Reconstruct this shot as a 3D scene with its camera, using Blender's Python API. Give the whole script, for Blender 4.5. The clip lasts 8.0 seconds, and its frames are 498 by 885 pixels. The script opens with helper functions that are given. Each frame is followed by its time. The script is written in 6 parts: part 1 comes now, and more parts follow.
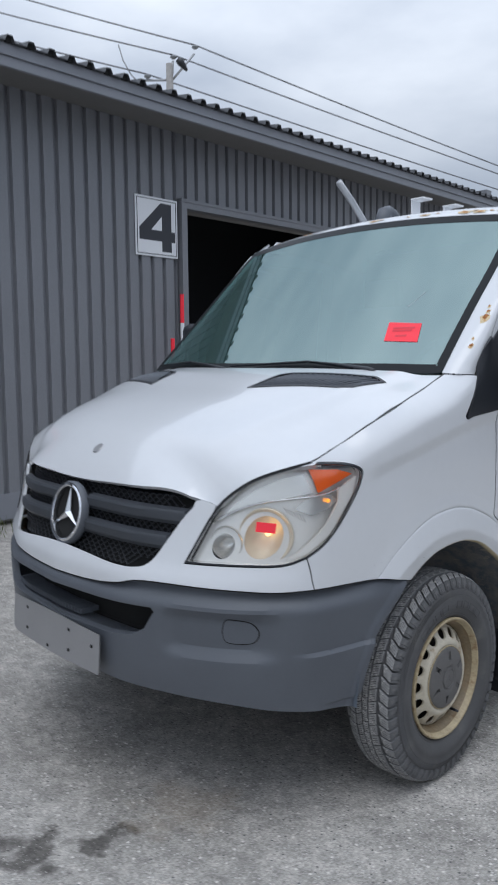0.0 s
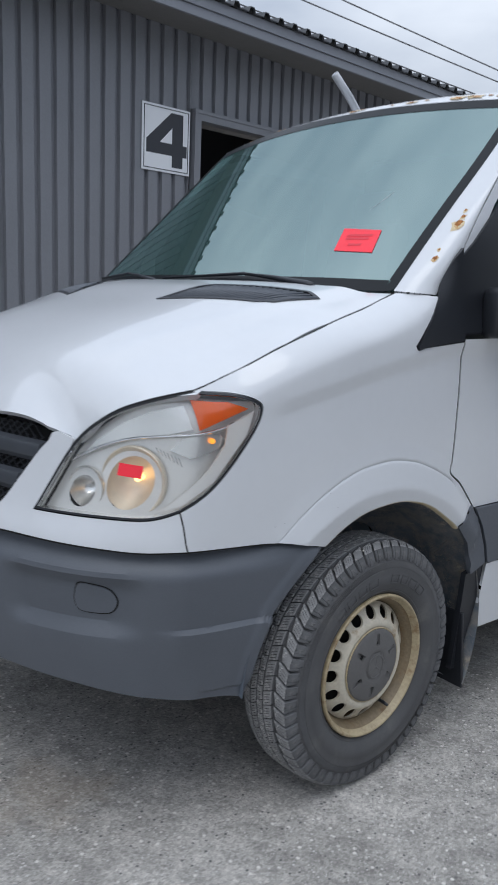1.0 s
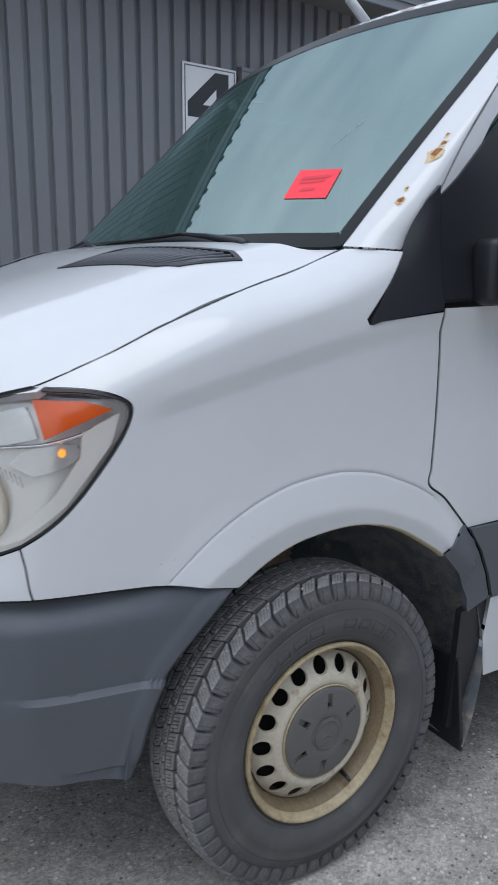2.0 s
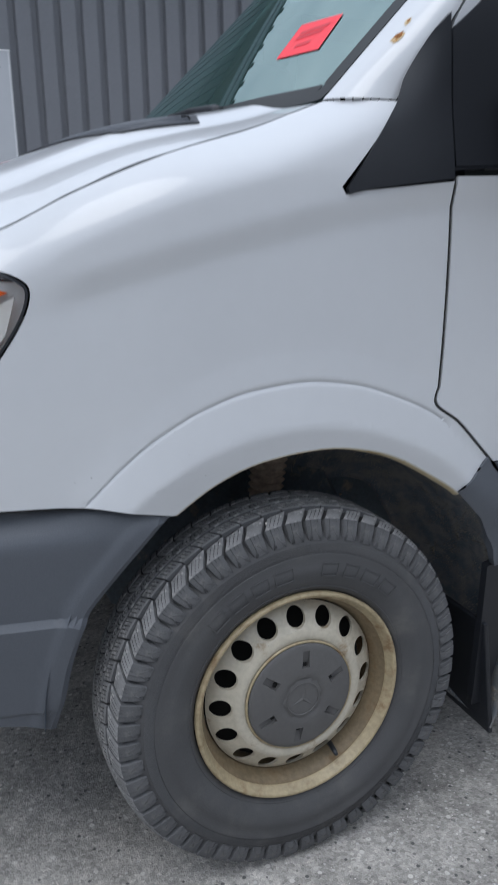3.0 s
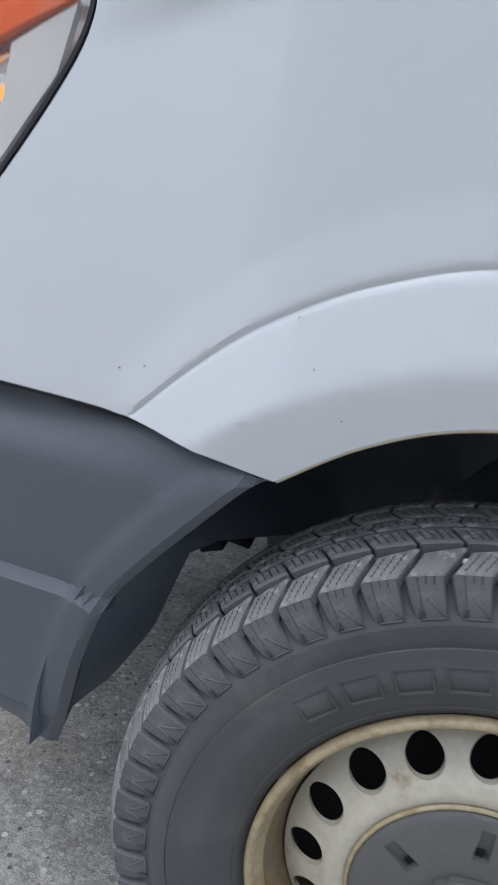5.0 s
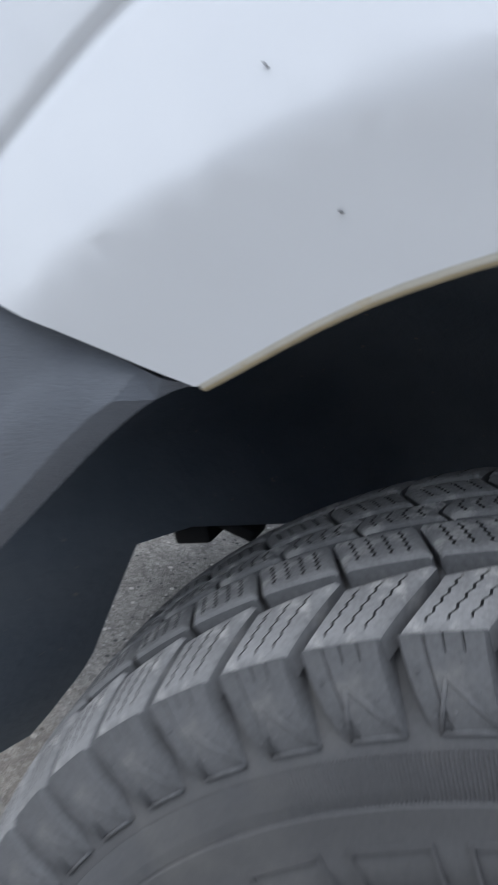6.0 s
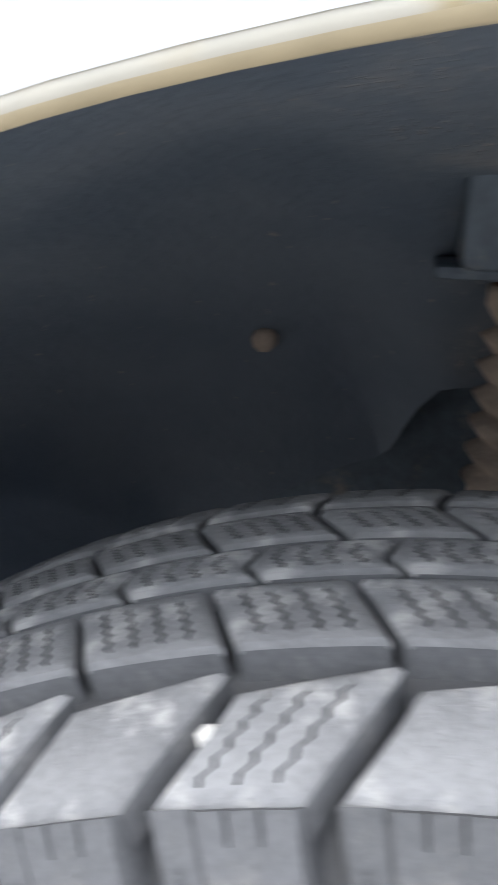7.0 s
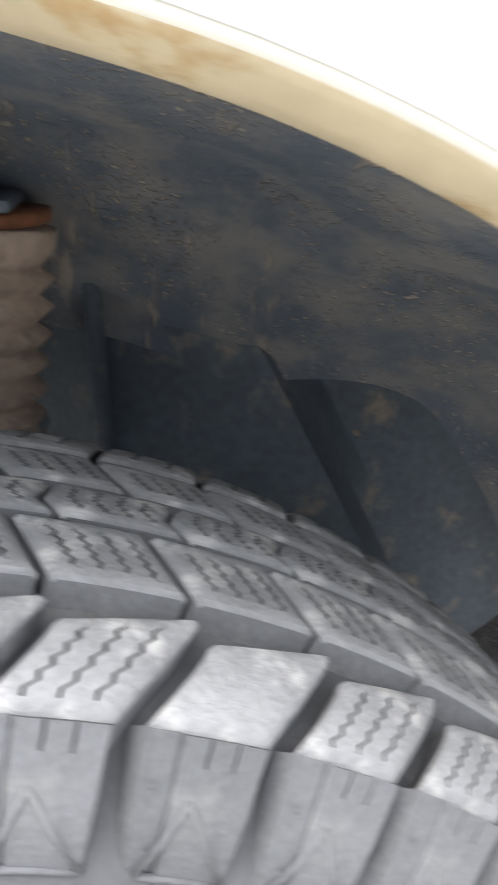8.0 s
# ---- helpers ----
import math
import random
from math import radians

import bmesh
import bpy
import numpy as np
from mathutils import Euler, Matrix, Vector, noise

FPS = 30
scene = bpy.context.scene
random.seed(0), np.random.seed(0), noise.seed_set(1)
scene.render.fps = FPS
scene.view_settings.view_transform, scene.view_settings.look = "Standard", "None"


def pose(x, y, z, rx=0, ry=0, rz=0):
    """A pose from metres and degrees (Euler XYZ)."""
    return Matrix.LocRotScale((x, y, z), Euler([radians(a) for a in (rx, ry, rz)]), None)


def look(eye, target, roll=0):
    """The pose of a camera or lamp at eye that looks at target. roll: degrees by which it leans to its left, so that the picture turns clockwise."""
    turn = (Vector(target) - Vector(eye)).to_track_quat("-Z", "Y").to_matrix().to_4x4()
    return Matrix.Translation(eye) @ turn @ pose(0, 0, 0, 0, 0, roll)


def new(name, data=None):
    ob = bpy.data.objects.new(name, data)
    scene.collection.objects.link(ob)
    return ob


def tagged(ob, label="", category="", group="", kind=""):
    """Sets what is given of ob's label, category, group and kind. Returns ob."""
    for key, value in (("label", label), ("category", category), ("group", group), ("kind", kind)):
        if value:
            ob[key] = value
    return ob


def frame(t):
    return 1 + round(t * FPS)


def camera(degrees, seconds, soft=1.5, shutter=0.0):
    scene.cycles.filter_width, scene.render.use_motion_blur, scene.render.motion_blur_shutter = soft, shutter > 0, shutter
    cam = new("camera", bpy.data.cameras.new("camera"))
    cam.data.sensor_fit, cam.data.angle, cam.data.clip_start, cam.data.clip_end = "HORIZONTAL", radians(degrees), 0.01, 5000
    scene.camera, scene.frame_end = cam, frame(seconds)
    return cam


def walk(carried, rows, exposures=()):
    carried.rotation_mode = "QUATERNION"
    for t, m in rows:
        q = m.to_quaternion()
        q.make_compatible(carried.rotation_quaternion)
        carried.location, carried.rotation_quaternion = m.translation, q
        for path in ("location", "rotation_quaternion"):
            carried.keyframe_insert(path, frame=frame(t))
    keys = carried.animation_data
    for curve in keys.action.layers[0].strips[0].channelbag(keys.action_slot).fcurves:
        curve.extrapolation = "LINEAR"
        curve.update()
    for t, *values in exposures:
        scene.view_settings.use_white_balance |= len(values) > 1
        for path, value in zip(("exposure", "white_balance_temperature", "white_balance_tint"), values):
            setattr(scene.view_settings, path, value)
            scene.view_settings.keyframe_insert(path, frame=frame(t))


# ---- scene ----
from mathutils.geometry import delaunay_2d_cdt

cam = camera(35.8, 8.0, 1.5, 0.4)
PATH = [
    (0, (2.593, -2.461, 1.62), (1.114, -1.132, 1.402), -0.5),
    (0.5, (2.569, -2.093, 1.571), (1.06, -0.816, 1.264), 1.6),
    (1, (2.49, -1.739, 1.518), (0.953, -0.514, 1.149), 2.3),
    (1.5, (2.383, -1.391, 1.499), (0.783, -0.26, 1.099), 1.6),
    (2, (2.33, -1.034, 1.497), (0.659, -0.024, 1.064), 0.4),
    (3.5, (2.204, -0.427, 1.217), (0.342, 0.02, 0.641), 0.9),
    (4, (2.102, -0.283, 1.178), (0.207, -0.113, 0.559), 4.6),
    (4.5, (1.864, -0.183, 1.157), (-0.041, -0.282, 0.556), 6.3),
    (5.8, (1.337, -0.114, 0.946), (-0.435, -0.780, 0.229), 5.2),
    (6, (1.252, -0.117, 0.916), (-0.537, -0.789, 0.213), 5.0),
    (6.2, (1.181, -0.117, 0.899), (-0.611, -0.780, 0.225), 5.1),
    (6.4, (1.140, -0.104, 0.891), (-0.686, -0.755, 0.262), 5.2),
    (6.6, (1.116, -0.081, 0.892), (-0.737, -0.691, 0.275), 3.2),
    (7, (1.107, -0.009, 0.899), (-0.781, -0.441, 0.289), -2.2),
    (7.3, (1.106, 0.051, 0.907), (-0.791, -0.191, 0.246), -4.4),
    (7.6, (1.113, 0.105, 0.900), (-0.800, 0.115, 0.184), -4.2),
    (8, (1.120, 0.150, 0.892), (-0.764, 0.451, 0.107), -0.4),
]
walk(cam, [(t, look(eye, target, roll)) for t, eye, target, roll in PATH],
     [(0.0, -0.16, 6300, 9), (2.0, -0.12, 6300, 9), (4.0, -0.06, 6300, 9), (5.8, 0.42, 6300, 9), (6.45, 0.62, 6300, 9), (6.75, 1.0, 6350, 9), (7.0, 1.72, 6600, 10), (7.2, 2.25, 6800, 10), (7.6, 2.4, 6950, 10), (8.0, 2.2, 6900, 10)])

# ---- light: overcast sky with soft cloud, wide weak sun ----
world = bpy.data.worlds.new("overcast_sky")
scene.world = world
world.use_nodes = True
wn, wl = world.node_tree.nodes, world.node_tree.links
back = wn["Background"]
sky = wn.new("ShaderNodeTexSky")
sky.sky_type, sky.sun_disc = "NISHITA", False
sky.sun_elevation, sky.sun_rotation = radians(66), radians(139)
coord = wn.new("ShaderNodeTexCoord")
stretch = wn.new("ShaderNodeMapping")
stretch.inputs["Scale"].default_value = (1.0, 1.0, 2.6)
cloud = wn.new("ShaderNodeTexNoise")
cloud.inputs["Scale"].default_value, cloud.inputs["Detail"].default_value = 2.6, 6
tone = wn.new("ShaderNodeValToRGB")
tone.color_ramp.elements[0].position, tone.color_ramp.elements[1].position = 0.32, 0.72
tone.color_ramp.elements[0].color = (4.1, 4.6, 5.5, 1)
tone.color_ramp.elements[1].color = (8.0, 8.4, 9.1, 1)
blend = wn.new("ShaderNodeMix")
blend.data_type = "RGBA"
blend.inputs["Factor"].default_value = 0.88
wl.new(coord.outputs["Generated"], stretch.inputs["Vector"])
wl.new(stretch.outputs["Vector"], cloud.inputs["Vector"])
wl.new(cloud.outputs["Fac"], tone.inputs["Fac"])
wl.new(sky.outputs["Color"], blend.inputs["A"])
wl.new(tone.outputs["Color"], blend.inputs["B"])
split = wn.new("ShaderNodeSeparateXYZ")
wl.new(coord.outputs["Generated"], split.inputs["Vector"])
rise = wn.new("ShaderNodeMapRange")
rise.inputs["From Min"].default_value, rise.inputs["From Max"].default_value = 0.0, 1.0
rise.inputs["To Min"].default_value, rise.inputs["To Max"].default_value = 0.60, 2.25
wl.new(split.outputs["Z"], rise.inputs["Value"])
zenith = wn.new("ShaderNodeVectorMath")
zenith.operation = "SCALE"
wl.new(blend.outputs["Result"], zenith.inputs[0])
wl.new(rise.outputs["Result"], zenith.inputs["Scale"])
wl.new(zenith.outputs["Vector"], back.inputs["Color"])
back.inputs["Strength"].default_value = 0.115
sun = new("sun", bpy.data.lights.new("sun", "SUN"))
sun.data.energy, sun.data.angle, sun.data.color = 0.8, radians(40), (1.0, 0.97, 0.93)
sun.matrix_world = look((3.5, -4, 12), (0, 0, 0))


# ---- materials ----
def node_mat(name, colour, rough=0.5, metal=0.0, vary=0.12, scale=8.0, fine=120.0, bump=0.0, bump_scale=0.0, coat=0.0, island=0.0, dirt=None, dirt_at=(0.55, 0.7), dirt_scale=6.0, spec=0.5, objvary=0.0):
    """A surface with tone variation at two scales, optional relief, gloss coat and dirt patches."""
    m = bpy.data.materials.new(name)
    m.use_nodes = True
    n, l = m.node_tree.nodes, m.node_tree.links
    b = n["Principled BSDF"]
    b.inputs["Roughness"].default_value, b.inputs["Metallic"].default_value = rough, metal
    b.inputs["Coat Weight"].default_value, b.inputs["Coat Roughness"].default_value = coat, 0.04
    b.inputs["Specular IOR Level"].default_value = spec
    tc = n.new("ShaderNodeTexCoord")
    big, small = n.new("ShaderNodeTexNoise"), n.new("ShaderNodeTexNoise")
    big.inputs["Scale"].default_value, big.inputs["Detail"].default_value = scale, 4
    small.inputs["Scale"].default_value, small.inputs["Detail"].default_value = fine, 3
    for t in (big, small):
        l.new(tc.outputs["Object"], t.inputs["Vector"])
    mixn = n.new("ShaderNodeMath")
    mixn.operation = "ADD"
    l.new(big.outputs["Fac"], mixn.inputs[0])
    l.new(small.outputs["Fac"], mixn.inputs[1])
    ramp = n.new("ShaderNodeMapRange")
    ramp.inputs["From Min"].default_value, ramp.inputs["From Max"].default_value = 0.6, 1.4
    ramp.inputs["To Min"].default_value, ramp.inputs["To Max"].default_value = 1 - vary, 1 + vary
    l.new(mixn.outputs[0], ramp.inputs["Value"])
    val = ramp.outputs["Result"]
    if objvary:
        info = n.new("ShaderNodeObjectInfo")
        r2 = n.new("ShaderNodeMapRange")
        r2.inputs["To Min"].default_value, r2.inputs["To Max"].default_value = 1 - objvary, 1 + objvary
        l.new(info.outputs["Random"], r2.inputs["Value"])
        mul = n.new("ShaderNodeMath")
        mul.operation = "MULTIPLY"
        l.new(val, mul.inputs[0])
        l.new(r2.outputs["Result"], mul.inputs[1])
        val = mul.outputs[0]
    if island:
        geo = n.new("ShaderNodeNewGeometry")
        r3 = n.new("ShaderNodeMapRange")
        r3.inputs["To Min"].default_value, r3.inputs["To Max"].default_value = 1 - island, 1 + island
        l.new(geo.outputs["Random Per Island"], r3.inputs["Value"])
        mul2 = n.new("ShaderNodeMath")
        mul2.operation = "MULTIPLY"
        l.new(val, mul2.inputs[0])
        l.new(r3.outputs["Result"], mul2.inputs[1])
        val = mul2.outputs[0]
    tint = n.new("ShaderNodeVectorMath")
    tint.operation = "SCALE"
    tint.inputs[0].default_value = colour
    l.new(val, tint.inputs["Scale"])
    out = tint.outputs["Vector"]
    if dirt:
        spot = n.new("ShaderNodeTexNoise")
        spot.inputs["Scale"].default_value, spot.inputs["Detail"].default_value, spot.inputs["Roughness"].default_value = dirt_scale, 8, 0.65
        l.new(tc.outputs["Object"], spot.inputs["Vector"])
        fac = n.new("ShaderNodeMapRange")
        fac.interpolation_type = "SMOOTHSTEP"
        fac.inputs["From Min"].default_value, fac.inputs["From Max"].default_value = dirt_at
        l.new(spot.outputs["Fac"], fac.inputs["Value"])
        mx = n.new("ShaderNodeMix")
        mx.data_type = "RGBA"
        l.new(fac.outputs["Result"], mx.inputs["Factor"])
        l.new(out, mx.inputs["A"])
        mx.inputs["B"].default_value = (*dirt, 1)
        out = mx.outputs["Result"]
        rr = n.new("ShaderNodeMapRange")
        rr.inputs["To Min"].default_value, rr.inputs["To Max"].default_value = rough, min(1, rough + 0.35)
        l.new(fac.outputs["Result"], rr.inputs["Value"])
        l.new(rr.outputs["Result"], b.inputs["Roughness"])
    l.new(out, b.inputs["Base Color"])
    if bump:
        bp = n.new("ShaderNodeBump")
        bp.inputs["Strength"].default_value, bp.inputs["Distance"].default_value = 1.0, bump
        tex = n.new("ShaderNodeTexNoise")
        tex.inputs["Scale"].default_value, tex.inputs["Detail"].default_value = bump_scale, 5
        l.new(tc.outputs["Object"], tex.inputs["Vector"])
        l.new(tex.outputs["Fac"], bp.inputs["Height"])
        l.new(bp.outputs["Normal"], b.inputs["Normal"])
    return m


def glass_mat(name, colour, through_share, rough=0.02, shine=(0.97, 0.98, 1.0), film=None):
    """Clear sheet: mirror-like gloss by Fresnel over tinted see-through."""
    m = bpy.data.materials.new(name)
    m.use_nodes = True
    n, l = m.node_tree.nodes, m.node_tree.links
    n.remove(n["Principled BSDF"])
    clear, gloss, mix, fres = n.new("ShaderNodeBsdfTransparent"), n.new("ShaderNodeBsdfGlossy"), n.new("ShaderNodeMixShader"), n.new("ShaderNodeFresnel")
    clear.inputs["Color"].default_value = (*colour, 1)
    gloss.inputs["Roughness"].default_value = rough
    gloss.inputs["Color"].default_value = (*shine, 1)
    fres.inputs["IOR"].default_value = through_share
    l.new(fres.outputs["Fac"], mix.inputs["Fac"])
    under = clear.outputs["BSDF"]
    # film: diffuse colour that paints a lit haze into the glass
    if film:
        haze, part_mix = n.new("ShaderNodeBsdfDiffuse"), n.new("ShaderNodeMixShader")
        haze.inputs["Color"].default_value = (*film[:3], 1)
        part_mix.inputs["Fac"].default_value = film[3]
        l.new(under, part_mix.inputs[1])
        l.new(haze.outputs["BSDF"], part_mix.inputs[2])
        under = part_mix.outputs["Shader"]
    l.new(under, mix.inputs[1])
    l.new(gloss.outputs["BSDF"], mix.inputs[2])
    l.new(mix.outputs["Shader"], n["Material Output"].inputs["Surface"])
    return m


M_paint = node_mat("white_van_paint", (0.635, 0.65, 0.672), 0.34, vary=0.015, scale=2, fine=30, coat=0.9)
M_lip = node_mat("grimy_arch_lip", (0.46, 0.385, 0.25), 0.6, vary=0.12, scale=30, dirt=(0.34, 0.22, 0.09), dirt_at=(0.56, 0.70), dirt_scale=28)
M_hem = node_mat("grimy_white_hem", (0.50, 0.475, 0.405), 0.5, vary=0.06, scale=30, dirt=(0.42, 0.33, 0.18), dirt_at=(0.52, 0.70), dirt_scale=30)
M_plastic = node_mat("grey_bumper_plastic", (0.096, 0.106, 0.124), 0.46, vary=0.10, scale=5, fine=300, bump=0.0006, bump_scale=700, dirt=(0.15, 0.15, 0.155), dirt_at=(0.62, 0.85), dirt_scale=3)
M_black = node_mat("black_trim_plastic", (0.016, 0.018, 0.023), 0.42, vary=0.15, scale=8, fine=200, bump=0.0004, bump_scale=600)
# near-black for underbody parts, and for shade behind gaps and in the bay
M_dark = node_mat("inner_body_and_shade_dark", (0.012, 0.013, 0.016), 0.8)
M_liner = node_mat("dirty_wheel_liner", (0.105, 0.130, 0.155), 0.62, vary=0.3, scale=9, bump=0.0015, bump_scale=60, dirt=(0.34, 0.29, 0.23), dirt_at=(0.54, 0.74), dirt_scale=22)


def splashed_liner():
    """Slate plastic with dried mud towards the rear: broad film, specks in clusters and run-down streaks."""
    m = bpy.data.materials.new("mud_splashed_liner")
    m.use_nodes = True
    n, l = m.node_tree.nodes, m.node_tree.links
    b = n["Principled BSDF"]
    b.inputs["Roughness"].default_value = 0.66
    tc, sep = n.new("ShaderNodeTexCoord"), n.new("ShaderNodeSeparateXYZ")
    l.new(tc.outputs["Object"], sep.inputs[0])

    def cloud(scale, detail, stretch=None, rough=0.6):
        t = n.new("ShaderNodeTexNoise")
        t.inputs["Scale"].default_value, t.inputs["Detail"].default_value, t.inputs["Roughness"].default_value = scale, detail, rough
        if stretch:
            mp = n.new("ShaderNodeMapping")
            mp.inputs["Scale"].default_value = stretch
            l.new(tc.outputs["Object"], mp.inputs["Vector"])
            l.new(mp.outputs["Vector"], t.inputs["Vector"])
        else:
            l.new(tc.outputs["Object"], t.inputs["Vector"])
        return t.outputs["Fac"]

    def span(value, lo, hi, a=0.0, c=1.0):
        r = n.new("ShaderNodeMapRange")
        r.interpolation_type = "SMOOTHSTEP"
        for key, v in (("From Min", lo), ("From Max", hi), ("To Min", a), ("To Max", c)):
            r.inputs[key].default_value = v
        l.new(value, r.inputs["Value"])
        return r.outputs["Result"]

    def sums(op, *v):
        q = n.new("ShaderNodeMath")
        q.operation = op
        for k, x in enumerate(v):
            if isinstance(x, (int, float)):
                q.inputs[k].default_value = x
            else:
                l.new(x, q.inputs[k])
        return q.outputs[0]

    def over(low, high, fac):
        x = n.new("ShaderNodeMix")
        x.data_type = "RGBA"
        for key, v in (("A", low), ("B", high)):
            if isinstance(v, tuple):
                x.inputs[key].default_value = (*v, 1)
            else:
                l.new(v, x.inputs[key])
        l.new(fac, x.inputs["Factor"])
        return x.outputs["Result"]
    wander = sums("MULTIPLY_ADD", cloud(14, 5), 0.30, -0.15)
    reach = span(sums("ADD", sums("MULTIPLY_ADD", sep.outputs["X"], 0.30, sep.outputs["Y"]), wander), 0.19, 0.33)
    film = sums("MULTIPLY", reach, span(cloud(20, 6), 0.36, 0.66))
    clump = span(cloud(13, 4), 0.42, 0.62)
    specks = sums("MULTIPLY", sums("MULTIPLY", reach, clump), span(cloud(230, 3), 0.55, 0.66))
    runs = sums("MULTIPLY", sums("MULTIPLY", reach, span(cloud(11, 3), 0.46, 0.60)), span(cloud(34, 4, (0.35, 1.5, 0.30)), 0.57, 0.66))
    few = span(cloud(120, 2), 0.70, 0.76)
    col = over((0.110, 0.137, 0.172), (0.150, 0.174, 0.206), span(cloud(7, 5), 0.35, 0.65))
    col = over(col, (0.27, 0.260, 0.247), film)
    col = over(col, (0.50, 0.42, 0.335), sums("MULTIPLY", runs, 0.8))
    col = over(col, (0.58, 0.50, 0.41), specks)
    col = over(col, (0.30, 0.27, 0.24), sums("MULTIPLY", few, 0.7))
    l.new(col, b.inputs["Base Color"])
    bp = n.new("ShaderNodeBump")
    bp.inputs["Distance"].default_value = 0.0025
    l.new(sums("ADD", sums("ADD", specks, runs), sums("MULTIPLY", cloud(90, 4), 0.5)), bp.inputs["Height"])
    l.new(bp.outputs["Normal"], b.inputs["Normal"])
    return m


M_mud = splashed_liner()
M_rubber = node_mat("tyre_sidewall_rubber", (0.080, 0.080, 0.083), 0.72, vary=0.16, scale=12, fine=400, bump=0.0004, bump_scale=500, dirt=(0.15, 0.146, 0.14), dirt_at=(0.5, 0.8), dirt_scale=7)
M_tread = node_mat("worn_tread_rubber", (0.232, 0.231, 0.232), 0.86, vary=0.22, scale=60, fine=500, bump=0.0012, bump_scale=350, dirt=(0.42, 0.41, 0.395), dirt_at=(0.52, 0.66), dirt_scale=55, spec=0.2, objvary=0.10)
M_lug = node_mat("tread_shoulder_rubber", (0.118, 0.119, 0.123), 0.8, spec=0.25, vary=0.2, scale=50, fine=400, bump=0.0006, bump_scale=300, dirt=(0.20, 0.196, 0.19), dirt_at=(0.54, 0.76), dirt_scale=34, objvary=0.1)
M_stone = node_mat("pale_stone", (0.6, 0.58, 0.54), 0.8)
M_blister = node_mat("orange_rust_blister", (0.33, 0.13, 0.035), 0.85, vary=0.5, scale=120)
M_stain = node_mat("pale_rust_stain", (0.62, 0.50, 0.31), 0.6, vary=0.12, scale=60, dirt=(0.50, 0.27, 0.09), dirt_at=(0.50, 0.66), dirt_scale=70)
# near-black painted into the thin tread cuts as their shade
M_sipe_shade = node_mat("sipe_shade_dark", (0.04, 0.04, 0.041), 0.9)
M_rim = node_mat("cream_painted_steel_rim", (0.54, 0.495, 0.40), 0.30, vary=0.14, scale=20, dirt=(0.27, 0.18, 0.095), dirt_at=(0.56, 0.74), dirt_scale=16)
M_flange = node_mat("rust_edged_rim_flange", (0.40, 0.325, 0.20), 0.38, vary=0.25, scale=22, dirt=(0.22, 0.135, 0.065), dirt_at=(0.50, 0.72), dirt_scale=18, bump=0.0006, bump_scale=120)
M_rimrust = node_mat("rust_stained_rim_well", (0.205, 0.155, 0.092), 0.5, vary=0.3, scale=14, dirt=(0.17, 0.10, 0.045), dirt_at=(0.50, 0.70), dirt_scale=14, bump=0.001, bump_scale=90)
M_cap = node_mat("grey_hub_cap_plastic", (0.118, 0.115, 0.113), 0.6, vary=0.08, scale=25, bump=0.0003, bump_scale=600)
M_chrome = node_mat("chrome", (0.75, 0.76, 0.78), 0.12, metal=1.0, vary=0.02)
M_alu = node_mat("scuffed_aluminium_plate", (0.36, 0.36, 0.37), 0.42, metal=0.55, vary=0.07, scale=4, fine=200)
# near-black that paints shade into holes and gaps; paint chips use it too
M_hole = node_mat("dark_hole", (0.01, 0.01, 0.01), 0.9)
M_silver = node_mat("lamp_reflector_silver", (0.86, 0.86, 0.85), 0.27, metal=0.85, vary=0.05, scale=30)
M_lampbody = node_mat("lamp_housing_silver", (0.90, 0.90, 0.89), 0.34, metal=0.45, vary=0.05)
M_lampwhite = node_mat("white_lamp_bezel", (0.93, 0.93, 0.92), 0.4, vary=0.02)
M_warm = node_mat("warm_lamp_reflector", (0.88, 0.81, 0.69), 0.30, metal=0.25, vary=0.05, scale=30)
M_amber = node_mat("amber_indicator_lens", (0.95, 0.145, 0.006), 0.25, vary=0.05, coat=0.6)
M_red = node_mat("red_sticker", (1.0, 0.03, 0.055), 0.5, vary=0.04)
M_boardred = node_mat("dark_red_print", (0.48, 0.02, 0.05), 0.5, vary=0.04)
M_redprint = node_mat("dull_red_print", (0.72, 0.03, 0.05), 0.55, vary=0.04)
M_lens = glass_mat("clear_lamp_lens", (0.97, 0.97, 0.96), 1.42)
# its green film is painted haze that lifts the dark part of the screen
M_glass = glass_mat("green_tinted_windscreen", (0.20, 0.36, 0.35), 3.05, 0.02, (0.80, 0.98, 0.96), (0.07, 0.13, 0.125, 0.55))
M_frit = node_mat("windscreen_black_border", (0.012, 0.014, 0.016), 0.3, vary=0.05, spec=0.15)
M_cab = node_mat("dark_cab_interior", (0.11, 0.115, 0.115), 0.8)
M_boot = node_mat("dusty_rubber_bellows", (0.50, 0.39, 0.30), 0.85, vary=0.2, scale=30, bump=0.001, bump_scale=150, dirt=(0.36, 0.28, 0.22), dirt_at=(0.45, 0.65), dirt_scale=40)
M_rust = node_mat("rusty_ring", (0.22, 0.085, 0.04), 0.85, vary=0.3, scale=60)
M_wall = node_mat("charcoal_steel_cladding", (0.205, 0.211, 0.230), 0.42, vary=0.06, scale=1.5, fine=60)
M_fascia = node_mat("grey_steel_fascia", (0.23, 0.24, 0.268), 0.45, vary=0.06, scale=2)
M_soffit = node_mat("grey_soffit_sheet", (0.17, 0.165, 0.16), 0.6, vary=0.08)
M_roof = node_mat("dark_roof_sheet", (0.06, 0.063, 0.07), 0.5, vary=0.08)
M_white = node_mat("white_sign_board", (0.78, 0.79, 0.81), 0.4, vary=0.02)
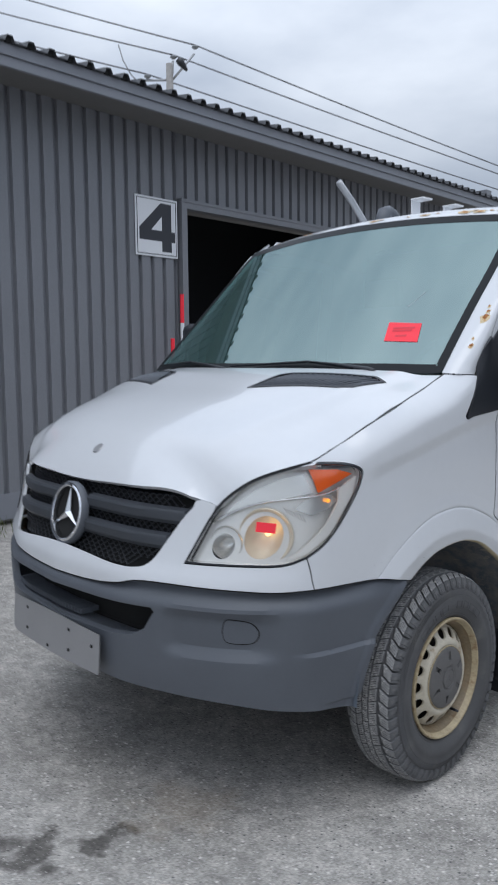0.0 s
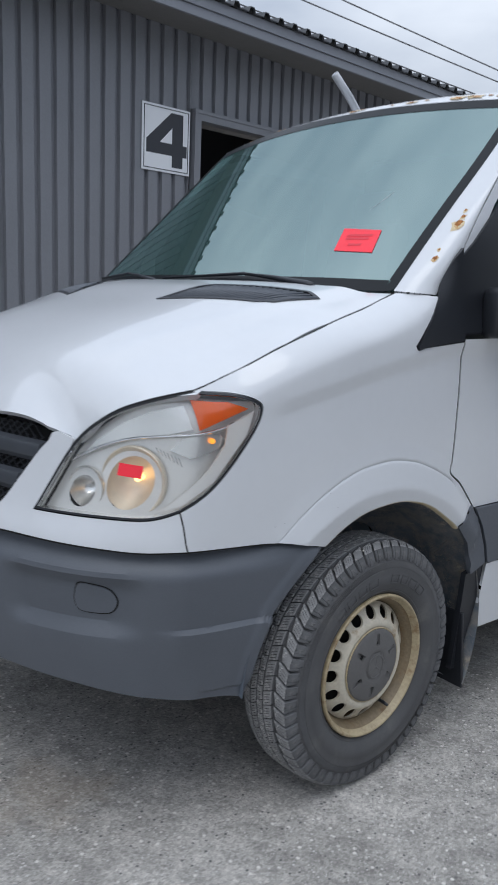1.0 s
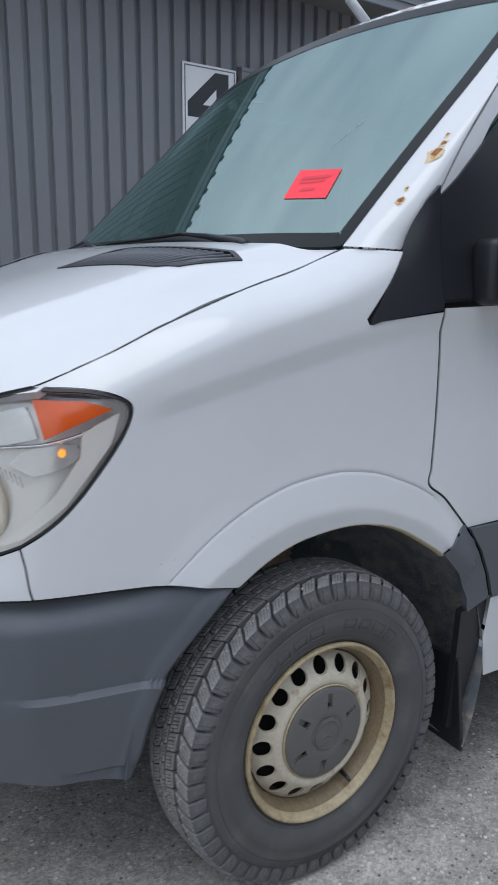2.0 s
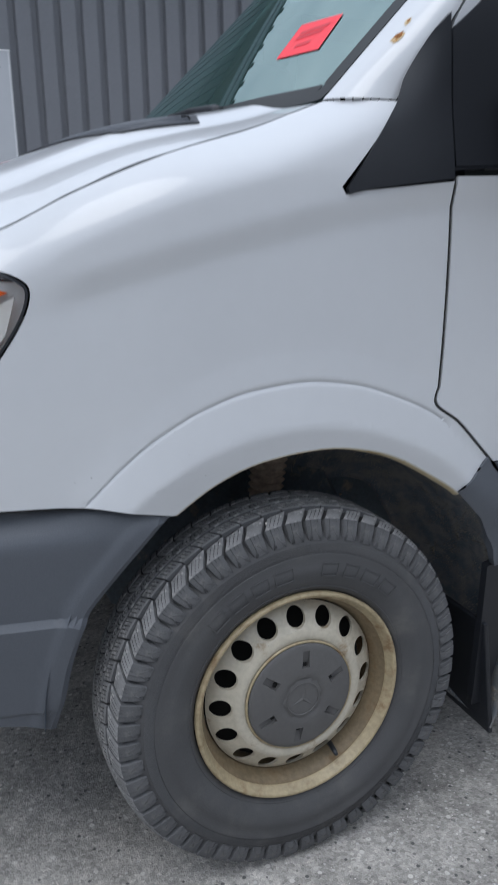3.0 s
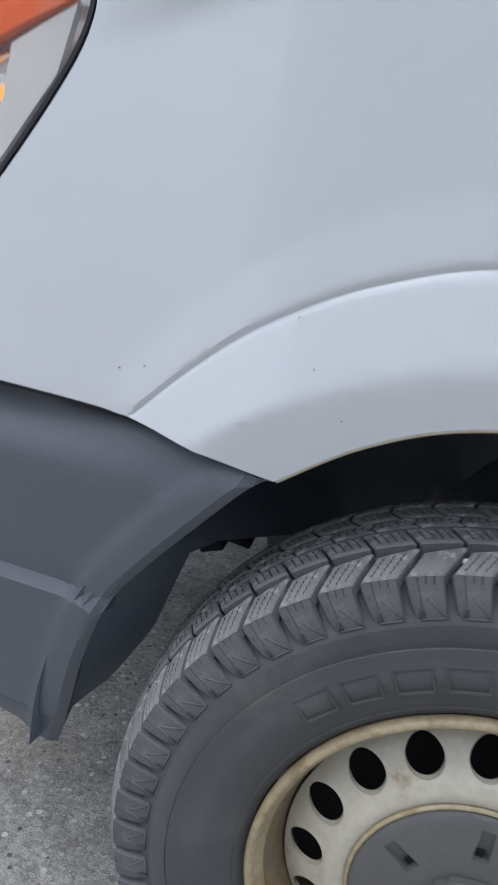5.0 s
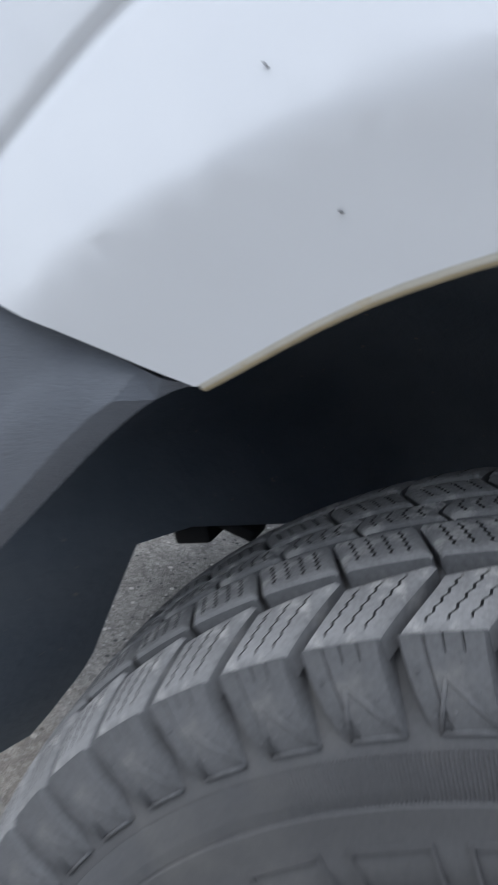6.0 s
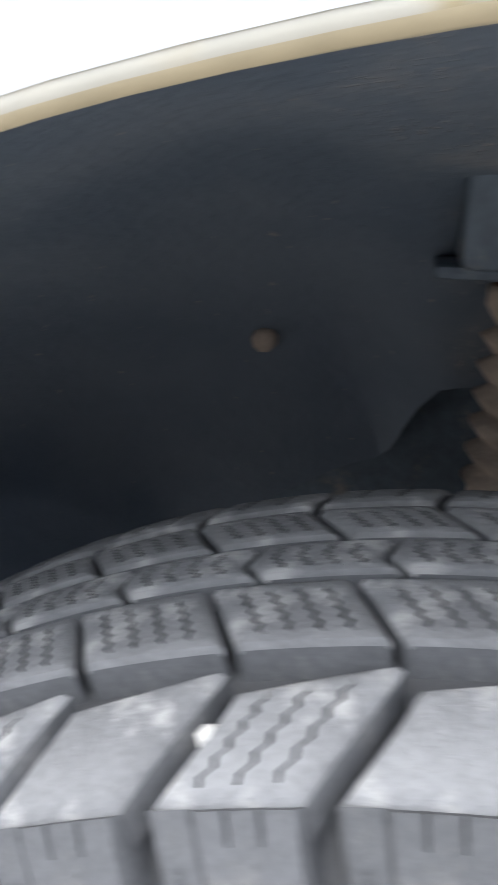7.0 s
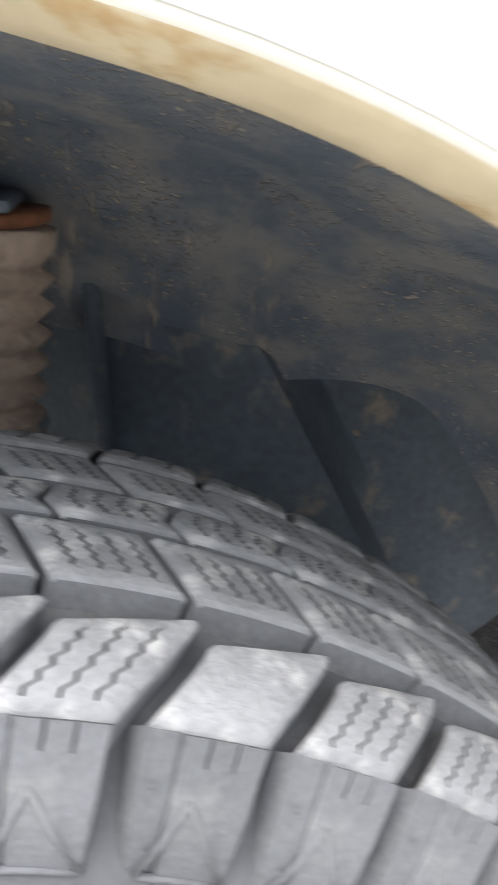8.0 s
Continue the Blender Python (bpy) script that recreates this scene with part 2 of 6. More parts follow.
M_ink = node_mat("black_sign_print", (0.03, 0.032, 0.04), 0.45)
M_lightgrey = node_mat("light_grey_sign_board", (0.55, 0.57, 0.6), 0.4, vary=0.03)
M_grass = node_mat("weedy_grass", (0.10, 0.12, 0.03), 0.8, island=0.5)
M_pole = node_mat("weathered_pole_timber", (0.30, 0.29, 0.28), 0.85, vary=0.2)
M_wire = node_mat("grey_cable", (0.09, 0.09, 0.1), 0.6)
M_porcelain = node_mat("grey_porcelain", (0.2, 0.21, 0.22), 0.3)
M_concrete = node_mat("concrete_footing", (0.25, 0.24, 0.23), 0.85, vary=0.15)
M_pipe = node_mat("galvanised_bracket", (0.42, 0.43, 0.45), 0.45, metal=0.4, vary=0.1)
M_louvre = node_mat("dark_grille_plastic", (0.042, 0.047, 0.056), 0.45, vary=0.1, scale=10, fine=300)
M_glow = bpy.data.materials.new("lit_bulb")
M_glow.use_nodes = True
M_glow.node_tree.nodes["Principled BSDF"].inputs["Emission Color"].default_value = (1.0, 0.55, 0.16, 1)
M_glow.node_tree.nodes["Principled BSDF"].inputs["Emission Strength"].default_value = 3.0

M_amberglow = bpy.data.materials.new("lit_amber_bulb")
M_amberglow.use_nodes = True
M_amberglow.node_tree.nodes["Principled BSDF"].inputs["Base Color"].default_value = (0.9, 0.3, 0.03, 1)
M_amberglow.node_tree.nodes["Principled BSDF"].inputs["Emission Color"].default_value = (1.0, 0.36, 0.04, 1)
M_amberglow.node_tree.nodes["Principled BSDF"].inputs["Emission Strength"].default_value = 1.3


# stains on the yard: centre, radius, strength, colour
OIL = (((0.285, -1.385), 0.135, 0.74, (0.035, 0.03, 0.027)), ((0.445, -1.195), 0.085, 0.70, (0.035, 0.03, 0.027)), ((0.43, -0.86), 0.20, 0.22, (0.36, 0.27, 0.18)))


def asphalt():
    """Worn pale asphalt: exposed stones at two sizes, tar patches and two oil stains."""
    m = bpy.data.materials.new("worn_asphalt")
    m.use_nodes = True
    n, l = m.node_tree.nodes, m.node_tree.links
    b = n["Principled BSDF"]
    b.inputs["Roughness"].default_value = 0.88
    tc = n.new("ShaderNodeTexCoord")
    big, grit, grain = n.new("ShaderNodeTexNoise"), n.new("ShaderNodeTexVoronoi"), n.new("ShaderNodeTexNoise")
    big.inputs["Scale"].default_value, big.inputs["Detail"].default_value, big.inputs["Roughness"].default_value = 1.6, 8, 0.62
    grit.inputs["Scale"].default_value = 130
    grain.inputs["Scale"].default_value, grain.inputs["Detail"].default_value = 260, 3
    for t in (big, grit, grain):
        l.new(tc.outputs["Object"], t.inputs["Vector"])
    base = n.new("ShaderNodeValToRGB")
    base.color_ramp.elements[0].position, base.color_ramp.elements[1].position = 0.30, 0.72
    base.color_ramp.elements[0].color, base.color_ramp.elements[1].color = (0.29, 0.277, 0.256, 1), (0.55, 0.522, 0.485, 1)
    l.new(big.outputs["Fac"], base.inputs["Fac"])
    stones = n.new("ShaderNodeMapRange")
    stones.inputs["From Min"].default_value, stones.inputs["From Max"].default_value = 0.05, 0.95
    stones.inputs["To Min"].default_value, stones.inputs["To Max"].default_value = 0.70, 1.28
    l.new(grit.outputs["Color"], stones.inputs["Value"])
    gr = n.new("ShaderNodeMapRange")
    gr.inputs["From Min"].default_value, gr.inputs["From Max"].default_value = 0.3, 0.7
    gr.inputs["To Min"].default_value, gr.inputs["To Max"].default_value = 0.80, 1.17
    l.new(grain.outputs["Fac"], gr.inputs["Value"])
    mul = n.new("ShaderNodeMath")
    mul.operation = "MULTIPLY"
    l.new(stones.outputs["Result"], mul.inputs[0])
    l.new(gr.outputs["Result"], mul.inputs[1])
    tint = n.new("ShaderNodeVectorMath")
    tint.operation = "SCALE"
    l.new(base.outputs["Color"], tint.inputs[0])
    l.new(mul.outputs[0], tint.inputs["Scale"])
    out = tint.outputs["Vector"]
    patch = n.new("ShaderNodeTexNoise")
    patch.inputs["Scale"].default_value, patch.inputs["Detail"].default_value, patch.inputs["Roughness"].default_value = 14, 9, 0.75
    l.new(tc.outputs["Object"], patch.inputs["Vector"])
    pr = n.new("ShaderNodeMapRange")
    pr.inputs["From Min"].default_value, pr.inputs["From Max"].default_value = 0.32, 0.68
    pr.inputs["To Min"].default_value, pr.inputs["To Max"].default_value = 0.66, 1.30
    l.new(patch.outputs["Fac"], pr.inputs["Value"])
    tint2 = n.new("ShaderNodeVectorMath")
    tint2.operation = "SCALE"
    l.new(out, tint2.inputs[0])
    l.new(pr.outputs["Result"], tint2.inputs["Scale"])
    out = tint2.outputs["Vector"]
    # single stones in the binder, pale and dark, each with its own cell
    for scale, lo, hi, stone in ((62, 0.80, 0.84, (0.70, 0.675, 0.635, 1)), (95, 0.78, 0.82, (0.60, 0.585, 0.56, 1)), (80, 0.20, 0.16, (0.13, 0.128, 0.125, 1))):
        cell = n.new("ShaderNodeTexVoronoi")
        cell.inputs["Scale"].default_value = scale
        l.new(tc.outputs["Object"], cell.inputs["Vector"])
        near, pick, both = n.new("ShaderNodeMapRange"), n.new("ShaderNodeMapRange"), n.new("ShaderNodeMath")
        near.inputs["From Min"].default_value, near.inputs["From Max"].default_value = 0.42, 0.30
        pick.inputs["From Min"].default_value, pick.inputs["From Max"].default_value = lo, hi
        both.operation = "MULTIPLY"
        l.new(cell.outputs["Distance"], near.inputs["Value"])
        l.new(cell.outputs["Color"], pick.inputs["Value"])
        l.new(near.outputs["Result"], both.inputs[0])
        l.new(pick.outputs["Result"], both.inputs[1])
        lay = n.new("ShaderNodeMix")
        lay.data_type = "RGBA"
        l.new(both.outputs[0], lay.inputs["Factor"])
        l.new(out, lay.inputs["A"])
        lay.inputs["B"].default_value = stone
        out = lay.outputs["Result"]
    warp = n.new("ShaderNodeTexNoise")
    warp.inputs["Scale"].default_value, warp.inputs["Detail"].default_value = 9, 6
    l.new(tc.outputs["Object"], warp.inputs["Vector"])
    for (cx, cy), rad, share, stain in OIL:
        dist = n.new("ShaderNodeVectorMath")
        dist.operation = "DISTANCE"
        dist.inputs[1].default_value = (cx, cy, 0)
        l.new(tc.outputs["Object"], dist.inputs[0])
        add = n.new("ShaderNodeMath")
        add.operation = "MULTIPLY_ADD"
        add.inputs[1].default_value, add.inputs[2].default_value = 0.42, -0.21
        l.new(warp.outputs["Fac"], add.inputs[0])
        add2 = n.new("ShaderNodeMath")
        l.new(dist.outputs["Value"], add2.inputs[0])
        l.new(add.outputs[0], add2.inputs[1])
        fac = n.new("ShaderNodeMapRange")
        fac.inputs["From Min"].default_value, fac.inputs["From Max"].default_value = rad, rad * 0.55
        fac.inputs["To Max"].default_value = share
        l.new(add2.outputs[0], fac.inputs["Value"])
        mx = n.new("ShaderNodeMix")
        mx.data_type = "RGBA"
        l.new(fac.outputs["Result"], mx.inputs["Factor"])
        l.new(out, mx.inputs["A"])
        mx.inputs["B"].default_value = (*stain, 1)
        out = mx.outputs["Result"]
    l.new(out, b.inputs["Base Color"])
    bp = n.new("ShaderNodeBump")
    bp.inputs["Distance"].default_value = 0.004
    bp.inputs["Strength"].default_value = 0.9
    l.new(mul.outputs[0], bp.inputs["Height"])
    l.new(bp.outputs["Normal"], b.inputs["Normal"])
    return m


M_asphalt = asphalt()


# ---- mesh helpers ----
def part(name, bm, material, parent=None, label="", smooth=None):
    """Link a bmesh as one mesh object; smooth: edges flatter than that many degrees are shaded smooth."""
    me = bpy.data.meshes.new(name)
    if smooth is not None:
        for f in bm.faces:
            f.smooth = True
        for e in bm.edges:
            e.smooth = len(e.link_faces) == 2 and e.calc_face_angle(3.2) < radians(smooth)
    bm.to_mesh(me)
    bm.free()
    for m in material if isinstance(material, (list, tuple)) else (material,):
        me.materials.append(m)
    ob = new(name, me)
    if parent is not None:
        ob.parent = parent
    if label:
        tagged(ob, label)
    return ob


def thing(name, label, category, at=(0, 0, 0), group="", kind=""):
    ob = new(name)
    ob.location = at
    ob.empty_display_size = 0.1
    return tagged(ob, label, category, group, kind)


def box(bm, c, s, turn=None, bevel=0.0, mat=0):
    m = Matrix.Translation(c) @ (turn.to_4x4() if turn else Matrix()) @ Matrix.Diagonal((*s, 1))
    vs = bmesh.ops.create_cube(bm, size=1, matrix=m)["verts"]
    fs = {f for v in vs for f in v.link_faces}
    for f in fs:
        f.material_index = mat
    if bevel:
        es = list({e for v in vs for e in v.link_edges})
        r = bmesh.ops.bevel(bm, geom=es, offset=bevel, segments=2, affect="EDGES", profile=0.5)
        for f in r["faces"]:
            f.material_index = mat


def tube(bm, pts, r, n=8, cap=True, mat=0):
    """A round bar along points; r a number or one for each point."""
    pts = [Vector(p) for p in pts]
    rs = r if isinstance(r, (list, tuple)) else [r] * len(pts)
    rings, side = [], None
    for i, p in enumerate(pts):
        d = (pts[min(i + 1, len(pts) - 1)] - pts[max(i - 1, 0)]).normalized()
        side = d.orthogonal().normalized() if side is None else (side - d * side.dot(d)).normalized()
        up = d.cross(side)
        rings.append([bm.verts.new(p + rs[i] * (math.cos(a) * side + math.sin(a) * up)) for a in (2 * math.pi * k / n for k in range(n))])
    for a, b in zip(rings, rings[1:]):
        for k in range(n):
            bm.faces.new((a[k], a[(k + 1) % n], b[(k + 1) % n], b[k])).material_index = mat
    if cap:
        bm.faces.new(rings[0][::-1]).material_index = mat
        bm.faces.new(rings[-1]).material_index = mat


def spun(bm, profile, n, centre, closed=False, mat=0, a0=0.0, a1=2 * math.pi):
    """Turn a profile of (x along the axle, radius) about the axle through centre."""
    full = abs(a1 - a0 - 2 * math.pi) < 1e-6
    cols = []
    for k in range(n if full else n + 1):
        a = a0 + (a1 - a0) * k / n
        cols.append([bm.verts.new((centre[0] + x, centre[1] + r * math.sin(a), centre[2] + r * math.cos(a))) for x, r in profile])
    m = len(profile)
    for k in range(n):
        p, q = cols[k], cols[(k + 1) % len(cols)]
        for i in range(m if closed else m - 1):
            j = (i + 1) % m
            bm.faces.new((p[i], p[j], q[j], q[i])).material_index = mat


def curve(pts, n=6):
    """Catmull-Rom through the points, n steps a span."""
    out = []
    for i in range(len(pts) - 1):
        p = [Vector(pts[max(0, min(len(pts) - 1, i + k))]) for k in (-1, 0, 1, 2)]
        for j in range(n):
            t = j / n
            out.append(tuple(0.5 * (2 * p[1] + (p[2] - p[0]) * t + (2 * p[0] - 5 * p[1] + 4 * p[2] - p[3]) * t * t + (3 * p[1] - p[0] - 3 * p[2] + p[3]) * t ** 3)))
    return out + [tuple(pts[-1])]


def inside(p, poly):
    hit, j = False, len(poly) - 1
    for i in range(len(poly)):
        (xi, yi), (xj, yj) = poly[i], poly[j]
        if (yi > p[1]) != (yj > p[1]) and p[0] < (xj - xi) * (p[1] - yi) / (yj - yi) + xi:
            hit = not hit
        j = i
    return hit


def dense(poly, step):
    out = []
    for i, a in enumerate(poly):
        b = poly[(i + 1) % len(poly)]
        k = max(1, int(math.dist(a, b) / step + 0.5))
        out += [(a[0] + (b[0] - a[0]) * j / k, a[1] + (b[1] - a[1]) * j / k) for j in range(k)]
    return out


def sheet(surface, outline, step=0.02, thick=0.012, holes=(), lift=0.0, both=False, lines=()):
    """A curved panel: the outline lies in the two coordinates of surface(u, v), its rim is turned in by thick."""
    loops = [dense(outline, step)] + [dense(h, step) for h in holes]
    us, vs = [p[0] for p in loops[0]], [p[1] for p in loops[0]]
    verts, edges = [], []
    for lp in loops:
        k = len(verts)
        verts += [Vector(p) for p in lp]
        edges += [(k + i, k + (i + 1) % len(lp)) for i in range(len(lp))]
    rim = [(Vector(p)) for lp in loops for p in lp] + [Vector(p) for ln in lines for p in ln]
    for ln in lines:
        k = len(verts)
        verts += [Vector(p) for p in ln]
        edges += [(k + i, k + i + 1) for i in range(len(ln) - 1)]
    nu, nv = int((max(us) - min(us)) / step) + 1, int((max(vs) - min(vs)) / step) + 1
    cell = {}
    for p in rim:
        cell.setdefault((int(p.x // step), int(p.y // step)), []).append(p)
    for i in range(nu + 1):
        for j in range(nv + 1):
            p = (min(us) + (i + 0.5 * (j % 2)) * step, min(vs) + j * step)
            c = (int(p[0] // step), int(p[1] // step))
            if any((q - Vector(p)).length < 0.45 * step for a in (-1, 0, 1) for b in (-1, 0, 1) for q in cell.get((c[0] + a, c[1] + b), ())):
                continue
            if inside(p, loops[0]) and not any(inside(p, h) for h in loops[1:]):
                verts.append(Vector(p))
    pts, _, tris, *_ = delaunay_2d_cdt(verts, edges, [], 0, 1e-6)
    bm = bmesh.new()

    def place(u, v):
        e = 1e-3
        p = Vector(surface(u, v))
        nrm = (Vector(surface(u + e, v)) - p).cross(Vector(surface(u, v + e)) - p).normalized()
        return p + nrm * lift, nrm
    got = [place(*p) for p in pts]
    bv = [bm.verts.new(p) for p, _ in got]
    for t in tris:
        c = ((pts[t[0]].x + pts[t[1]].x + pts[t[2]].x) / 3, (pts[t[0]].y + pts[t[1]].y + pts[t[2]].y) / 3)
        if inside(c, loops[0]) and not any(inside(c, h) for h in loops[1:]):
            f = bm.faces.new([bv[i] for i in t])
            f.normal_update()
            if f.normal.dot(got[t[0]][1]) < 0:
                f.normal_flip()
    for v in [v for v in bm.verts if not v.link_faces]:
        bm.verts.remove(v)
    if thick:
        bm.verts.index_update()
        nor = {v: n for v, (_, n) in zip(bv, got) if v.is_valid}
        edge = [e for e in bm.edges if len(e.link_faces) == 1]
        low = {}
        for e in edge:
            for v in e.verts:
                if v not in low:
                    low[v] = bm.verts.new(v.co - nor[v] * thick)
        for e in edge:
            lp = e.link_loops[0]
            a, b = lp.vert, lp.link_loop_next.vert
            bm.faces.new((b, a, low[a], low[b]))
        if both:
            for f in [f for f in bm.faces if all(v in nor for v in f.verts)]:
                w = [low[v] if v in low else low.setdefault(v, bm.verts.new(v.co - nor[v] * thick)) for v in f.verts]
                bm.faces.new(w[::-1])
    return bm


def mirrored(poly):
    return [(-a, b) for a, b in poly][::-1]


# ---- shape of the van: front axle at y = 0, nose towards -y, centre plane x = 0 ----
def interp(xs, ys, x):
    """Smooth monotone curve through a few control values."""
    n = len(xs)
    if x <= xs[0]:
        return ys[0] + (x - xs[0]) * (ys[1] - ys[0]) / (xs[1] - xs[0])
    if x >= xs[-1]:
        return ys[-1] + (x - xs[-1]) * (ys[-1] - ys[-2]) / (xs[-1] - xs[-2])
    i = max(k for k in range(n - 1) if xs[k] <= x)
    h = xs[i + 1] - xs[i]
    d = [(ys[k + 1] - ys[k]) / (xs[k + 1] - xs[k]) for k in range(n - 1)]

    def slope(k):
        if k in (0, n - 1):
            return d[0] if k == 0 else d[-1]
        return 0.0 if d[k - 1] * d[k] <= 0 else 2 * d[k - 1] * d[k] / (d[k - 1] + d[k])
    t = (x - xs[i]) / h
    return (ys[i] * (1 + 2 * t) * (1 - t) ** 2 + slope(i) * h * t * (1 - t) ** 2
            + ys[i + 1] * t * t * (3 - 2 * t) + slope(i + 1) * h * t * t * (t - 1))


def ease(a, b, x):
    t = min(1.0, max(0.0, (x - a) / (b - a)))
    return t * t * (3 - 2 * t)


PLAN_X = (0, 0.29, 0.56, 0.73, 0.85, 0.914, 0.957, 0.982, 0.986)
PLAN_D = (0, 0.022, 0.112, 0.205, 0.32, 0.42, 0.66, 0.84, 1.10)
ARC = [0.0]
for i in range(1, 9):
    ARC.append(ARC[-1] + math.hypot(PLAN_X[i] - PLAN_X[i - 1], PLAN_D[i] - PLAN_D[i - 1]))


MID = -0.055


def wide(u):
    """x from the half-width coordinate of either side, about the van's middle plane."""
    return MID + math.copysign(abs(u) - MID * min(1.0, abs(u) / 0.25), u)


def nose(z):
    return interp((0.30, 0.42, 0.6, 0.75, 0.86, 0.94, 1.1, 1.27, 1.6), (-1.0, -1.035, -1.08, -1.088, -1.085, -1.05, -1.0, -0.96, -0.93), z)


def tuck(z):
    return interp((0.3, 0.5, 0.7, 1.0, 1.2, 1.4, 1.55, 1.8, 2.2, 2.5), (0.955, 0.975, 0.99, 1.0, 0.995, 0.983, 0.957, 0.936, 0.885, 0.84), z)


def hood_line(y):
    return interp((-1.04, -0.89, -0.854, -0.798, -0.724, -0.623, -0.495, -0.37, -0.209, -0.039, 0.097), (0.75, 0.79, 0.82, 1.087, 1.211, 1.270, 1.330, 1.391, 1.454, 1.503, 1.552), y)


def hood_half(y):
    return interp((-1.0, -0.623, -0.35, 0.19), (0.86, 0.876, 0.905, 0.925), y)


def skin(s, z):
    """Outer skin by arc length along the plan and height, without pressed details."""
    a = abs(s)
    x = interp(ARC, PLAN_X, a) if a < ARC[-1] else PLAN_X[-1]
    d = interp(ARC, PLAN_D, a) if a < ARC[-1] else PLAN_D[-1] + a - ARC[-1]
    k = min(1.0, d / 1.1)
    y = nose(z) * (1 - k) - 1.08 * k + d
    x *= tuck(z)
    roll = ease(-0.72, -0.48, y) * (1 - ease(0.10, 0.30, y)) * interp((-0.5, -0.3, 0.0, 0.1), (1.35, 1.45, 2.0, 2.0), y) if -0.72 < y < 0.3 else 0.0
    if roll and z > 1.1:
        x -= 0.042 * roll * max(0.0, min(1.4, (z - hood_line(y) + 0.09) / 0.09)) ** 2
    return (wide(math.copysign(x, s)), y, z)


FLARE_Y = (-0.404, -0.338, -0.274, -0.182, -0.087, 0.011, 0.113, 0.222, 0.302, 0.438)
FLARE_Z = (0.852, 0.917, 0.968, 1.016, 1.043, 1.051, 1.038, 1.000, 0.959, 0.841)


def side(s, z):
    """The skin with wheel-arch flare and the crease that climbs from the lamp to the mirror."""
    x, y, z = skin(s, z)
    d = 0.0
    if -0.44 < y < 0.47:
        h = z - interp(FLARE_Y, FLARE_Z, y)
        fade0 = ease(-0.435, -0.40, y) * (1 - ease(0.40, 0.47, y))
        fade = fade0 if h > 0 else 1.0
        if h < -0.006:
            d += 0.004 * fade0 + 0.23 * min(-h - 0.006, 0.074) - 0.22 * max(0, -h - 0.080)
        elif h < 0.010:
            d += fade * (0.004 - 0.008 * ease(-0.006, 0.010, h))
        else:
            d += fade * -0.004 * max(0.0, min(1.0, (0.062 - h) / 0.052))
    if y > -0.5:
        c = interp((-0.458, -0.27, -0.093, 0.094, 0.32, 1.6), (1.237, 1.291, 1.334, 1.372, 1.405, 1.43), y)
        d -= 0.014 * max(0.0, min(1.0, (z - c + 0.045) / 0.045)) * ease(-0.5, -0.36, y)
    return (x + math.copysign(d, s), y, z)


def line_gap(pts, a, z):
    """Distance from a point of the unrolled skin to a bent line."""
    best = 9.0
    for (x0, z0), (x1, z1) in zip(pts, pts[1:]):
        t = max(0.0, min(1.0, ((a - x0) * (x1 - x0) + (z - z0) * (z1 - z0)) / ((x1 - x0) ** 2 + (z1 - z0) ** 2)))
        best = min(best, math.hypot(a - x0 - t * (x1 - x0), z - z0 - t * (z1 - z0)))
    return best


ARCH_EDGE = ((1.478, 0.826), (1.453, 0.812), (1.396, 0.749), (1.348, 0.693), (1.313, 0.646), (1.279, 0.565), (1.249, 0.481), (1.218, 0.412))
TOP_EDGE = ((1.24, 0.860), (1.318, 0.857), (1.40, 0.844), (1.478, 0.826))


def arch_gap(a, z):
    return line_gap(ARCH_EDGE, a, z)


def edge_gap(a, z):
    return line_gap(TOP_EDGE, a, z)


def bumper(s, z):
    """The bumper skin: chamfered top, lamp hollow, side ledge and lower chin."""
    x, y, z = skin(s, z)
    a = abs(s)
    d = 0.010 - 0.045 * ease(0.79, 0.86, z) * (1 - 0.75 * ease(1.1, 1.45, a))
    d -= 0.028 * ease(0.50, 0.60, a) * (1 - ease(0.86, 0.97, a)) * ease(0.615, 0.665, z) * (1 - ease(0.75, 0.80, z))
    d += 0.011 * (1 - ease(0.640, 0.650, z)) * ease(0.94, 1.08, a)
    d += 0.016 * (1 - ease(0.42, 0.62, z)) * (1 - ease(0.9, 1.1, a))
    d -= 0.006 * (1 - ease(0.455, 0.462, z)) * ease(1.05, 1.12, a)
    if a > 1.1:
        e = arch_gap(a, z)
        d += 0.007 * (ease(0.052, 0.034, e) if e > 0.034 else 1.0) - 0.010 * (1 - ease(0.0, 0.012, e))
        d -= 0.007 * (1 - ease(0.0, 0.016, edge_gap(a, z)))
    n = Vector((math.copysign(1, s) * (1 - max(0, 1 - a / 1.1)) ** 0.7, -max(0.0, 1 - a / 1.35), 0)).normalized()
    return (x + n.x * d, y + n.y * d, z)


def hood(x, y):
    zc = interp((-1.04, -1.0, -0.97, -0.919, -0.8, -0.6, -0.4, -0.2, 0.2), (1.08, 1.13, 1.175, 1.235, 1.325, 1.42, 1.485, 1.545, 1.60), y)
    ze, xe = (edge_z(y), edge_x(y)) if y > -0.62 else (hood_line(y), hood_half(y))
    z = ze + (zc - ze) * (1 - min(1.3, abs(x) / xe) ** 3.2)
    ridge = interp((-0.95, -0.7, -0.3, 0.2), (0.50, 0.60, 0.72, 0.78), y)
    z += 0.015 * (1 - ease(ridge - 0.05, ridge + 0.04, abs(x))) * ease(-0.95, -0.75, y) * (1 - ease(xe - 0.12, xe, abs(x)))
    return (wide(x), y, z)


def edge_x(y):
    """Half width of the bonnet where it meets the wing."""
    return interp([p[1] for p in EDGE], [p[0] for p in EDGE], y)


